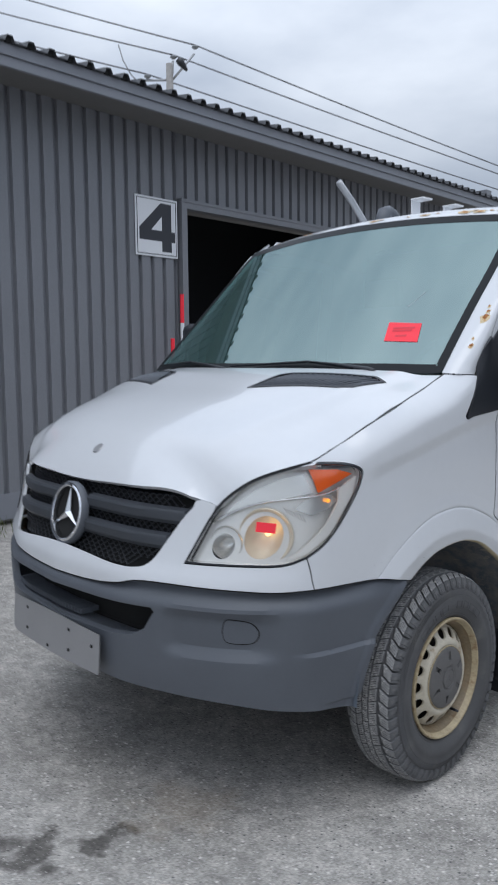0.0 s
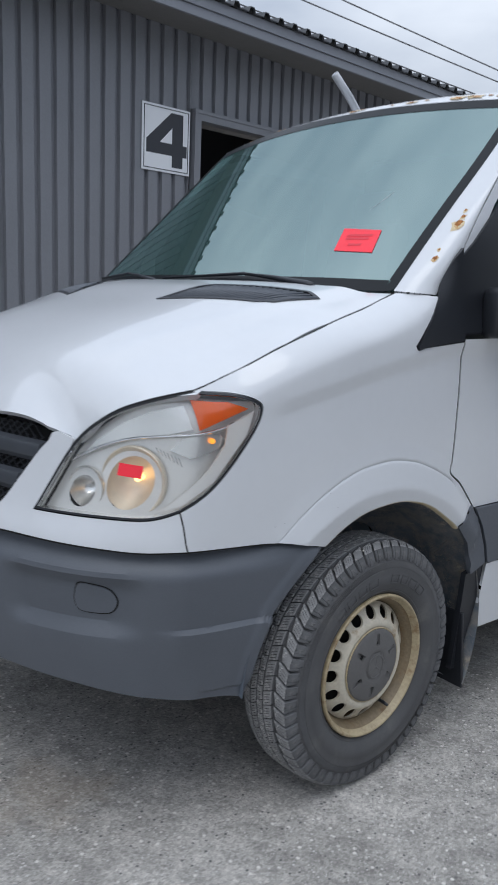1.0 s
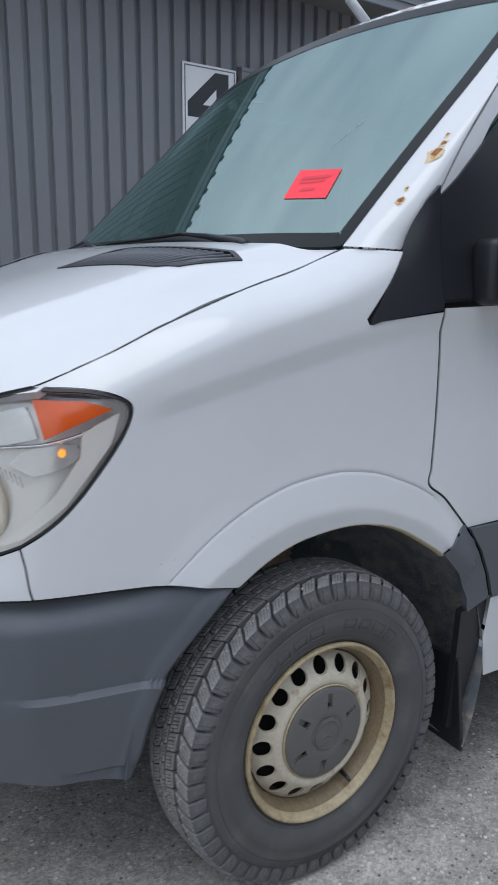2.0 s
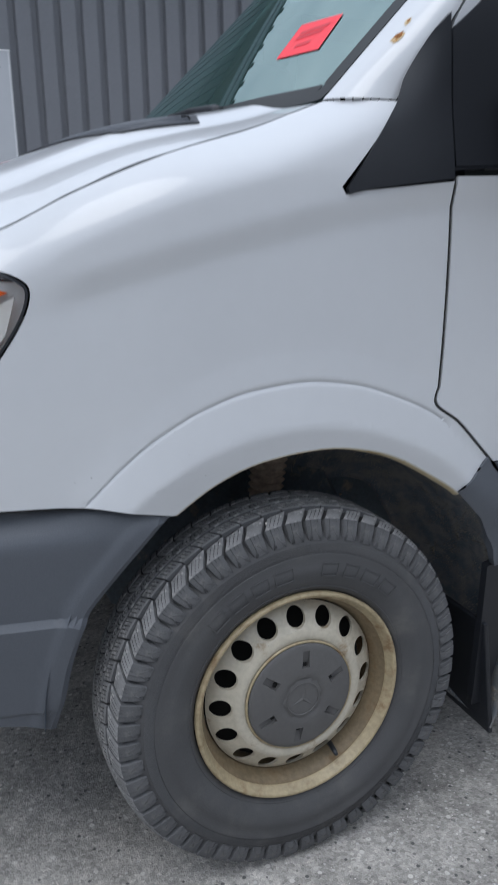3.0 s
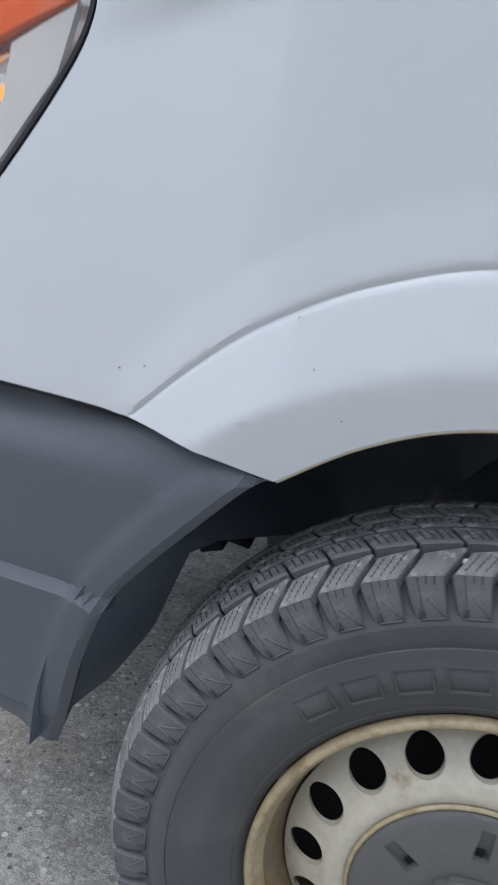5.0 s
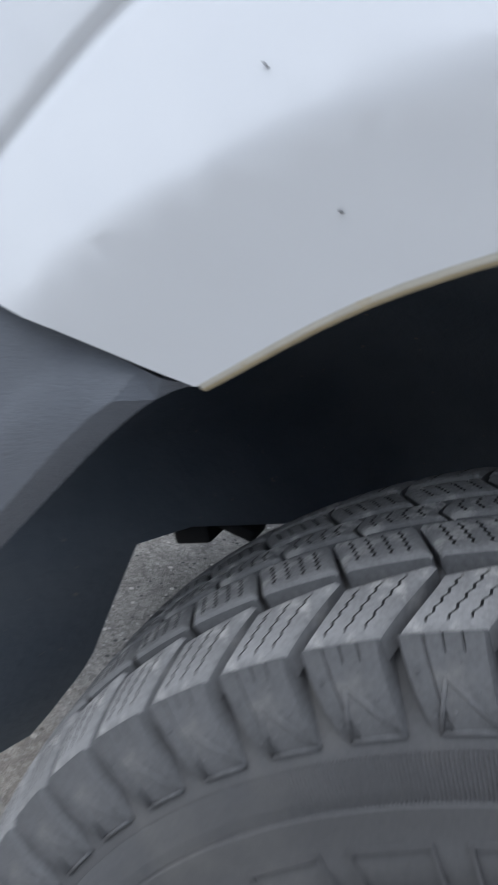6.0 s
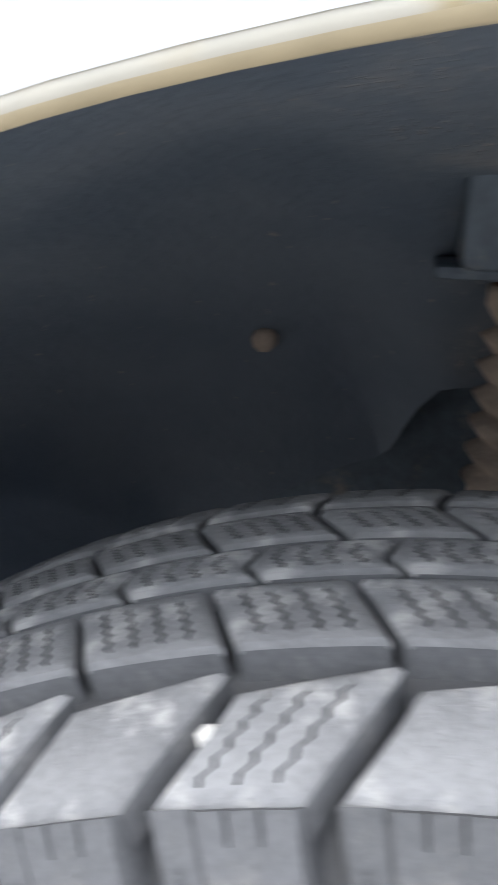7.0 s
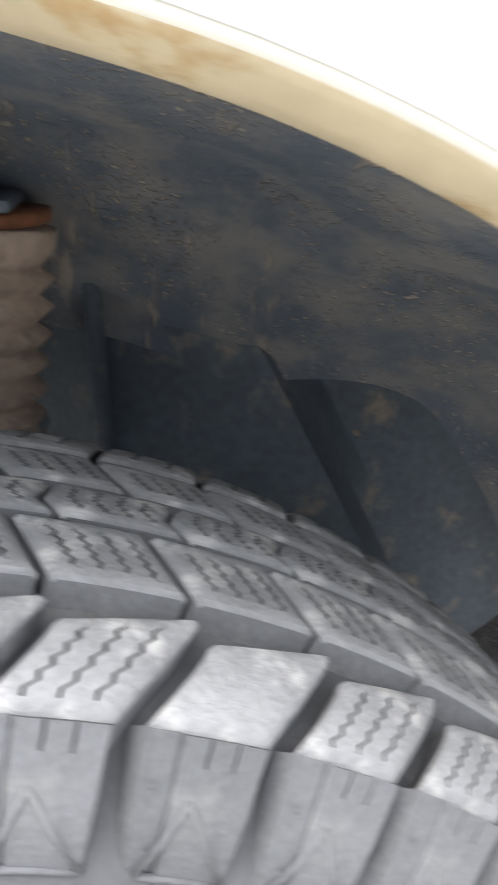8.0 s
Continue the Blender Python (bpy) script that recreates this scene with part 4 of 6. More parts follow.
def plate_face(s, z):
    x, y, _ = skin(s, 0.6)
    return (x, -1.078 + 0.5 * (y + 1.08) - 0.035 - (0.62 - z) * 0.06, z)


PLATE = curve([(-0.285, 0.645), (-0.285, 0.53), (-0.25, 0.507)], 4)[:-1] + curve([(-0.25, 0.507), (0.0, 0.503), (0.268, 0.507)], 4)[:-1] + curve([(0.268, 0.507), (0.285, 0.52), (0.285, 0.64), (0.278, 0.652)], 4)[:-1] + [(0.278, 0.652), (0, 0.664), (-0.275, 0.655)]
plate = part("plate_holder", sheet(plate_face, PLATE, 0.03, 0.004, both=True), M_alu, van, "bare aluminium number plate backing with screw holes", 30)
for s, z in ((-0.17, 0.628), (-0.17, 0.545), (0.11, 0.622), (0.11, 0.545), (-0.02, 0.522), (0.24, 0.60)):
    x, y, z = plate_face(s, z)
    b = bmesh.new()
    spun(b, [(0.0, 0.0001), (0.002, 0.006), (0.0, 0.007)], 10, (0, 0, 0))
    bmesh.ops.transform(b, matrix=Matrix.Translation((x, y - 0.001, z)) @ Matrix.Rotation(-math.pi / 2, 4, "Z"), verts=b.verts)
    part("screw_hole", b, M_hole, plate)
for x in (-0.2, 0.2):
    b = bmesh.new()
    box(b, (x, -1.06, 0.60), (0.03, 0.09, 0.05), bevel=0.004)
    part("plate_bracket", b, M_black, plate)
# near-black sheets that paint the shade behind the shut lines
part("nose_gap_shade", sheet(skin, whole([(0, 1.10), (0.60, 1.08), (1.15, 1.2), (1.15, 0.88), (1.06, 0.86), (1.06, 0.56), (0.9, 0.50), (0, 0.52)]), 0.05, 0.0, lift=-0.15), M_dark, van)
part("bonnet_gap_shade", sheet(hood, whole([(0, -0.96), (0.55, -0.84), (0.84, -0.6), (0.89, 0.1), (0, -0.12)]), 0.06, 0.0, lift=-0.045), M_dark, van)
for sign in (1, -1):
    part("wing_gap_shade", sheet(skin, (lambda o: o if sign > 0 else mirrored(o))([(1.22, 1.25), (1.25, 1.30), (1.75, 1.46), (2.1, 1.52), (2.1, 1.06), (1.95, 1.07), (1.72, 1.08), (1.5, 1.06), (1.38, 1.0), (1.30, 0.92), (1.22, 0.92)]), 0.05, 0.0, lift=-0.04), M_dark, van)

def seal_gap_line(surf, pts, r=0.0032, deep=0.0045):
    """Black line laid at the bottom of a shut gap to paint its shade."""
    bm = bmesh.new()
    out = []
    for u, v in pts:
        p = Vector(surf(u, v))
        n = (Vector(surf(u + 1e-3, v)) - p).cross(Vector(surf(u, v + 1e-3)) - p).normalized()
        out.append(p - n * deep)
    tube(bm, out, r, 6)
    return part("seal_gap_line", bm, M_hole, van, "black line painting the shade in a panel gap", 60)


for q in (1, -1):
    seal_gap_line(side, [(q * a, c) for a, c in HOOD_SIDE], 0.0032, 0.0042)
    seal_gap_line(side, [(q * a, c) for a, c in DOOR_ARCH + DOOR_SEAM[1:]], 0.0035, 0.004)
    seal_gap_line(skin, [(q * a, c) for a, c in LAMP_TOP], 0.0042, 0.003)
    seal_gap_line(skin, [(q * a, c) for a, c in BUMP_TOP[:-1]], 0.0035, 0.003)
    seal_gap_line(skin, [(q * a, c) for a, c in ((1.05, 0.866), (1.025, 0.92), (1.0, 0.968))], 0.003, 0.003)

# windscreen and cab
GLASS = whole(curve([(0, 1.560), (0.35, 1.559), (0.62, 1.557), (0.80, 1.553), (glass_edge(1.556) - 0.006, 1.556)]) + curve([(glass_edge(z), z) for z in (1.57, 1.7, 1.85, 2.0, 2.15, 2.20)]) + curve([(0.785, glass_top(0.785) - 0.008), (0.74, glass_top(0.74)), (0.5, glass_top(0.5)), (0.25, glass_top(0.25)), (0, glass_top(0.0))]))
GLASS_IN = inset(dense(GLASS, 0.04), 0.035)
windscreen = part("windscreen", sheet(screen, GLASS, 0.04, 0.005), M_glass, van, "green tinted windscreen", 30)
windscreen.visible_shadow = False
part("windscreen_border", sheet(screen, GLASS, 0.04, 0.0, holes=[GLASS_IN], lift=0.0015), M_frit, windscreen, "black border", 30)
part("sticker", sheet(screen, [(0.545, 1.685), (0.692, 1.678), (0.662, 1.756), (0.515, 1.765)], 0.02, 0.0, lift=0.002), M_red, windscreen, "bright red paper sticker with faint print")
for u0, u1, v in ((0.552, 0.645, 1.738), (0.555, 0.64, 1.727), (0.582, 0.63, 1.705)):
    part("print", sheet(screen, [(u0, v - 0.004), (u1, v - 0.004), (u1, v + 0.004), (u0, v + 0.004)], 0.02, 0.0, lift=0.003), M_redprint, windscreen)
scratch = bmesh.new()
tube(scratch, [Vector(screen(0.553, 1.835)) + Vector((0, -0.002, 0)), Vector(screen(0.572, 1.865)) + Vector((0, -0.002, 0)), Vector(screen(0.590, 1.90)) + Vector((0, -0.002, 0))], 0.0004, 4)
part("scratch", scratch, M_white, windscreen)
cowl = part("cowl", sheet(lambda x, t: (wide(x), screen(x, 1.56)[1] - 0.07 + 0.08 * t, 1.528 + 0.02 * t), [(-0.83, 0), (0.83, 0), (0.83, 1), (-0.83, 1)], 0.05, 0.02), M_black, van, "black cowl under the windscreen", 30)
for x0, x1 in ((0.60, -0.12), (-0.12, -0.80)):
    w = bmesh.new()
    off = Vector((0, -0.022, 0.004))
    arm = Vector(screen(x0, 1.560)) + Vector((0, -0.05, 0.008))
    mid, tip = Vector(screen(x0 - 0.34, 1.598)) + off, Vector(screen(x1, 1.578)) + off
    tube(w, [arm + Vector((0.03, 0.0, -0.006)), arm, arm.lerp(mid, 0.5) + Vector((0, -0.004, 0.004)), mid], [0.012, 0.013, 0.008, 0.004], 8)
    part("wiper", w, M_black, van, "black wiper arm resting on the windscreen", 50)
    w = bmesh.new()
    tube(w, [Vector(screen(x0 - 0.06, 1.576)) + off, mid, tip], [0.0045, 0.006, 0.004], 6)
    part("wiper_blade", w, M_black, van, "thin black wiper blade", 50)
dash = bmesh.new()
box(dash, (-0.055, 0.50, 1.43), (1.62, 0.70, 0.2), bevel=0.05)
part("dashboard", dash, M_cab, van, "dark dashboard", 40)
cab = bmesh.new()
box(cab, (0, 1.75, 1.55), (1.7, 0.06, 1.5))
part("cab_bulkhead", cab, M_cab, van)
for x in (0.45, -0.45):
    st = bmesh.new()
    box(st, (x, 1.30, 1.55), (0.48, 0.14, 0.75), Matrix.Rotation(-0.2, 3, "X"), 0.05)
    box(st, (x, 1.05, 1.22), (0.48, 0.5, 0.14), None, 0.04)
    box(st, (x, 1.40, 2.0), (0.26, 0.09, 0.18), None, 0.035)
    part("seat", st, M_cab, van, "dark seat", 40)
steer = bmesh.new()
tube(steer, [Vector((0.42 + 0.19 * math.cos(a), 0.80 + 0.11 * math.sin(a), 1.58 + 0.15 * math.sin(a))) for a in (2 * math.pi * k / 28 for k in range(29))], 0.014, 6)
part("steering_wheel", steer, M_cab, van, "", 60)
part("roof_panel", sheet(roof, [(-0.85, -0.004), (0.85, -0.004), (0.85, 4.2), (-0.85, 4.2)], 0.05, 0.02), M_paint, van, "white roof", 30)
def blister(surf, u, v, r, long, parent, material=None, name="rust_blister", high=0.0018):
    """A thin raised rust blister with an uneven outline on a panel."""
    p, q = Vector(surf(u, v)), Vector(surf(u, v + 0.01))
    across = (Vector(surf(u + 0.01, v)) - p).normalized()
    up = (q - p).normalized()
    n = across.cross(up).normalized()
    bm = bmesh.new()
    ring = [(across * math.cos(a) * long + up * math.sin(a)) * r * random.uniform(0.6, 1.3) for a in (2 * math.pi * k / 9 for k in range(9))]
    low, top = [bm.verts.new(p + d + n * 0.0004) for d in ring], [bm.verts.new(p + d * 0.7 + n * high) for d in ring]
    for k in range(9):
        bm.faces.new((low[k], low[(k + 1) % 9], top[(k + 1) % 9], top[k]))
    bm.faces.new(top)
    return part(name, bm, material or M_blister, parent)


for s_, z_, r_ in ((1.47, 0.985, 0.0004), (1.495, 0.944, 0.0004), (1.53, 0.902, 0.0004), (1.30, 0.906, 0.0005), (1.327, 0.913, 0.0005)):
    blister(side, s_, z_, r_, 1.8, van, M_hole, "paint_chip")
for x, t, r in ((-0.62, 0.02, 0.006), (-0.38, 0.025, 0.008), (-0.33, 0.02, 0.005), (0.06, 0.03, 0.014), (0.10, 0.035, 0.008), (0.24, 0.028, 0.006), (0.33, 0.03, 0.012), (0.40, 0.04, 0.006), (0.55, 0.03, 0.016), (0.60, 0.045, 0.009), (0.63, 0.03, 0.014), (0.68, 0.04, 0.006), (0.73, 0.03, 0.010)):
    blister(roof, x, t, r * 1.4, 1.7, van, M_stain, "rust_stain", 0.0007)
    blister(roof, x, t, r * 0.75, 1.6, van)
for sign in (1, -1):
    bm_p = sheet(lambda a, z: (sign * pillar(a, z)[0], pillar(a, z)[1], z) if sign > 0 else (2 * MID - pillar(1 - a, z)[0], pillar(1 - a, z)[1], z), [(0.0, 1.556), (0.998, 1.549), (0.998, 2.31), (0.0, 2.235)], 0.04, 0.01)
    pil = part("front_pillar", bm_p, M_paint, van, "white windscreen pillar with rust spots", 40)
    if sign > 0:
        for a, z, r in ((0.40, 1.662, 0.012), (0.36, 1.69, 0.006), (0.42, 1.775, 0.019), (0.43, 1.80, 0.010), (0.38, 1.822, 0.007)):
            blister(pillar, a, z - 0.3 * r, r * 1.45, 0.7, pil, M_stain, "rust_stain", 0.0007)
            blister(pillar, a, z, r * 0.85, 0.75, pil)

    def flip(o):
        return o if sign > 0 else mirrored(o)
    # black sail piece, door, sill
    part("mirror_sail", sheet(side, flip(inset([(1.815, 1.380), (1.849, 1.389), (2.037, 1.409), (2.037, 1.70), (2.003, 1.668), (1.945, 1.580), (1.925, 1.540), (1.812, 1.394)], 0.0015)), 0.02, 0.012, lift=0.005), M_black, van, "black triangular window corner", 20)
    DOOR = DOOR_ARCH[:-1] + DOOR_SEAM[:-1] + [(2.041, 1.417), (3.25, 1.44), (3.25, 0.862), (2.6, 0.852)]
    door = part("front_door", sheet(side, flip(inset(dense([(a + 0.004, b) for a, b in DOOR], 0.03), 0.002)), 0.03, 0.012), M_paint, van, "white cab door", 30)
    frame_o = [(2.043, 1.43), (2.043, 1.66)] + [(seam_s(z) + 0.006, z) for z in (1.70, 1.8, 1.95, 2.1, 2.2)] + [(2.75, 2.27), (3.25, 2.27), (3.25, 1.45)]
    frame_i = [(2.12, 1.47), (2.12, 1.70), (2.22, 1.85), (2.42, 2.08), (2.6, 2.19), (3.15, 2.19), (3.15, 1.48)]
    part("window_frame", sheet(skin, flip(frame_o), 0.04, 0.012, holes=[flip(frame_i)]), M_paint, door, "", 30)
    part("window_trim", sheet(skin, flip([(2.045, 1.425), (2.12, 1.43), (3.25, 1.45), (3.25, 1.475), (2.14, 1.475), (2.14, 1.69), (2.045, 1.67)]), 0.04, 0.006, lift=0.006), M_black, door, "black window surround", 30)
    part("mirror_base", sheet(skin, flip([(2.046, 1.432), (2.34, 1.442), (2.34, 1.62), (2.325, 1.935), (2.20, 1.815), (2.105, 1.72), (2.046, 1.672)]), 0.03, 0.012, lift=0.009), M_black, door, "black plastic corner that carries the mirror", 30)
    pane = part("door_glass", sheet(skin, flip(frame_i), 0.06, 0.004, lift=-0.008), M_glass, door, "tinted door window", 30)
    pane.visible_shadow = False
    part("door_moulding", sheet(side, flip([(2.172, 0.846), (2.6, 0.845), (3.25, 0.85), (3.25, 0.64), (2.55, 0.632), (2.287, 0.628), (2.262, 0.70), (2.225, 0.775)]), 0.03, 0.01, lift=0.010), M_plastic, door, "grey plastic side moulding", 30)
    part("sill", sheet(side, flip([(2.288, 0.622), (2.55, 0.626), (3.25, 0.634), (3.25, 0.37), (2.31, 0.37), (2.28, 0.48)]), 0.03, 0.012, lift=0.004), M_paint, van, "white sill with rust at its lower edge", 30)
    part("arch_moulding", sheet(side, flip([(2.076, 0.797), (2.150, 0.860), (2.164, 0.842), (2.214, 0.776), (2.252, 0.70), (2.276, 0.628), (2.20, 0.60), (2.18, 0.66), (2.14, 0.73)]), 0.02, 0.02, lift=0.006), M_plastic, van, "grey plastic trim behind the wheel arch", 30)
    part("arch_end", sheet(side, flip([(2.19, 0.595), (2.285, 0.62), (2.283, 0.50), (2.262, 0.36), (2.235, 0.22), (2.20, 0.22)]), 0.02, 0.02, lift=-0.006), M_black, van, "black end of the wheel arch", 30)
    flap = bmesh.new()
    box(flap, (sign * 0.86, 0.50, 0.30), (0.20, 0.012, 0.30), Matrix.Rotation(0.12, 3, "X"), 0.004)
    part("mud_flap", flap, M_black, van, "black rubber mud flap hanging behind the front wheel")
    part("body_side", sheet(skin, flip([(3.256, 0.38), (3.256, 2.28), (6.3, 2.30), (6.3, 0.38)]), 0.12, 0.012), M_paint, van, "white load area side", 30)
    part("roof_rail", sheet(skin, flip([(2.62, 2.27), (6.3, 2.27), (6.3, 2.34), (2.70, 2.34)]), 0.06, 0.012, lift=-0.004), M_paint, van, "", 30)
    mirror = new("door_mirror")
    mirror.parent = van
    tagged(mirror, "black door mirror on a folding arm")
    mb = bmesh.new()
    box(mb, (sign * 1.13, 0.50, 1.62), (0.22, 0.14, 0.42), Matrix.Rotation(sign * -0.25, 3, "Z"), 0.045)
    part("mirror_housing", mb, M_black, mirror, "", 50)
    mb = bmesh.new()
    box(mb, (sign * 0.995, 0.47, 1.50), (0.08, 0.10, 0.16), None, 0.02)
    tube(mb, [(sign * 0.98, 0.46, 1.46), (sign * 1.05, 0.47, 1.50), (sign * 1.10, 0.49, 1.55)], 0.028, 10)
    part("mirror_arm", mb, M_black, mirror, "", 50)
    mb = bmesh.new()
    box(mb, (sign * 1.13, 0.572, 1.63), (0.17, 0.004, 0.34), Matrix.Rotation(sign * -0.25, 3, "Z"), 0.0)
    part("mirror_glass", mb, M_chrome, mirror, "mirror glass")
for k, (w_, h_, z_) in enumerate(((0.10, 0.010, 0.905), (0.018, 0.045, 0.872), (0.018, 0.045, 0.872))):
    mb = bmesh.new()
    s0 = 2.30 + (0, 0.0, 0.04)[k]
    p = Vector(side(s0 + 0.02, z_))
    box(mb, p + Vector((0.003, w_ / 2, 0)), (0.006, w_, h_), None, 0.002)
    part("door_badge", mb, M_chrome, van, "chrome model badge bars on the door")
rear = bmesh.new()
box(rear, (0, 4.56, 1.36), (1.74, 0.05, 1.96), None, 0.02)
part("rear_doors", rear, M_paint, van, "white rear end", 30)
for nm, c, d, bev in (("floor_pan", (0, 2.6, 0.52), (1.7, 3.9, 0.12), 0.0), ("subframe", (-0.055, 0.05, 0.62), (0.8, 1.1, 0.25), 0.03), ("radiator_support", (0, -0.62, 0.70), (1.1, 0.35, 0.25), 0.03), ("gearbox", (0, 0.35, 0.34), (0.5, 0.9, 0.18), 0.05)):
    floor_ = bmesh.new()
    box(floor_, c, d, None, bev)
    part(nm, floor_, M_dark, van)
for y_ in (0.0, 3.665):
    ax = bmesh.new()
    tube(ax, [(-0.74, y_, 0.36), (0.74, y_, 0.36)], 0.035, 10)
    part("axle", ax, M_dark, van)

# wheel arch liner
SHELL = ((0.966, 0.0, 0.0), (0.93, -0.004, -0.004), (0.86, 0.0, 0.006), (0.80, 0.004, 0.018), (0.75, 0.012, 0.030), (0.70, 0.024, 0.037), (0.65, 0.042, 0.072), (0.60, 0.070, 0.130), (0.56, 0.110, 0.150), (0.53, 0.170, 0.160), (0.505, 0.240, 0.170))
for sign in (1, -1):
    b = bmesh.new()
    cols = []
    for k in range(86):
        a = radians(-87 + 202 * k / 85)
        r = 0.535 + 0.012 * math.cos(a)
        rear = ease(radians(-13), radians(-3), a)
        low = 1 - ease(radians(-57), radians(-53), a)
        foot = interp([radians(v) for v in (-98, -91, -82, -72, -63, -54)], (0.0, 0.020, 0.060, 0.085, 0.078, 0.070), a)
        col = []
        for j, (x, d0, d1) in enumerate(SHELL):
            d1 *= 1 - 0.5 * ease(radians(28), radians(52), a)
            d = d0 + (d1 - d0) * rear
            x += (max(x, 0.585) - x) * rear
            f = j / (len(SHELL) - 1)
            x += (0.955 - 0.155 * f - x) * low
            d += (foot * f ** 1.2 - d) * low
            rr = r - d + 0.004 * noise.noise((9 * x, 5 * a, 1.0))
            col.append(b.verts.new((sign * x + (0 if sign > 0 else 2 * MID), 0.03 + rr * math.sin(a), 0.395 + rr * math.cos(a))))
        cols.append(col)
    for a, c in zip(cols, cols[1:]):
        for k in range(len(SHELL) - 1):
            b.faces.new((a[k], c[k], c[k + 1], a[k + 1]))
    liner = part("arch_liner", b, M_mud, van, "black plastic wheel arch liner splashed with dried mud", 50)
    inner = [(-0.315, 0.50), (-0.29, 0.44), (-0.2, 0.40), (0.0, 0.38), (0.45, 0.36), (0.53, 0.42)]
    inner += [(0.03 + (0.485 + 0.035 * ease(26, 45, a)) * math.sin(radians(a)), 0.395 + (0.485 + 0.035 * ease(26, 45, a)) * math.cos(radians(a))) for a in range(75, -36, -10)] + [(-0.300, 0.66), (-0.335, 0.615)]

    def panel(y, z):
        x = 0.60 - 0.095 * (1 - ease(0.075, 0.145, y)) - 0.018 * ease(0.120, 0.135, y) - 0.11 * ease(0.262, 0.30, y - 0.40 * (0.72 - z)) + 0.012 * ease(0.16, 0.26, y - 0.40 * (0.72 - z))
        return (x, y, z) if sign > 0 else (2 * MID - x, y, z)
    part("inner_liner", sheet(panel, inner, 0.022, 0.0), M_liner, liner, "dark inner liner panel", 25)
    if sign < 0:
        continue
    for y_, z_, r_ in ((-0.119, 0.802, 1.3), (-0.036, 0.80, 0.6), (0.352, 0.63, 0.45)):
        c = bmesh.new()
        x_ = {1.3: 0.566, 0.6: 0.545}.get(r_, panel(y_, z_)[0])
        spun(c, [(0.006, 0.0001), (0.005, 0.0045 * r_), (0.001, 0.007 * r_), (-0.03, 0.0075 * r_)], 9, (x_, y_, z_))
        part("liner_clip", c, M_boot, liner, "mud-caked liner clip", 50)
    c = bmesh.new()
    box(c, (0.690, -0.365, 0.612), (0.05, 0.035, 0.022), Matrix.Rotation(0.3, 3, "X"), 0.004)
    box(c, (0.690, -0.335, 0.622), (0.03, 0.05, 0.012), Matrix.Rotation(-0.2, 3, "X"), 0.003)
    part("liner_bracket", c, M_dark, liner, "dark bracket at the top of the opening", 40)
    strut = new("suspension_strut")
    strut.parent = van
    tagged(strut, "dusty suspension strut with ribbed rubber bellows")
    base_, top_ = Vector((0.676, 0.042, 0.62)), Vector((0.668, 0.071, 0.845))
    prof, pts, rad = 42, [], []
    for k in range(prof + 1):
        f = k / prof
        pts.append(base_.lerp(top_, f))
        rib = (0.0, 0.0045, -0.0045)[k % 3] if 21 < k < 40 else (0.0035 if k >= 40 else 0.0)
        rad.append(0.032 + 0.0095 * f + rib)
    b = bmesh.new()
    tube(b, pts, rad, 28)
    part("bellows", b, M_boot, strut, "brown dusty ribbed bellows", 60)
    b = bmesh.new()
    tube(b, [top_ + Vector((0, 0, -0.001)), top_ + Vector((0, 0, 0.006))], [0.042, 0.042], 28)
    part("strut_ring", b, M_rust, strut, "rusty steel ring", 40)
    b = bmesh.new()
    box(b, (0.668, 0.047, 0.8585), (0.085, 0.100, 0.007), Matrix.Rotation(-0.06, 3, "X"), 0.003)
    part("spring_seat", b, M_liner, strut, "dark pressed plate over the bellows", 25)
    b = bmesh.new()
    box(b, (0.683, 0.045, 0.892), (0.065, 0.070, 0.064), Matrix.Rotation(-0.05, 3, "X"), 0.006)
    box(b, (0.672, 0.050, 0.935), (0.06, 0.052, 0.05), None, 0.006)
    part("strut_mount", b, M_liner, strut, "dark grey strut top mount", 25)
    b = bmesh.new()
    box(b, (0.588, 0.128, 0.74), (0.02, 0.012, 0.17), None, 0.004)
    part("liner_rib", b, M_liner, strut, "", 40)

# ---- wheels ----
HUB = Vector((0.0, 0.012, 0.387))
PITCHES = 56
STEP = 2 * math.pi / PITCHES
CROWN = 0.3885


def crown(x):
    """Tread radius across the tyre; x from the tread's middle, outward positive."""
    return CROWN - 0.55 * x * x - 8.0 * max(0, x - 0.066, -0.025 - x) ** 2


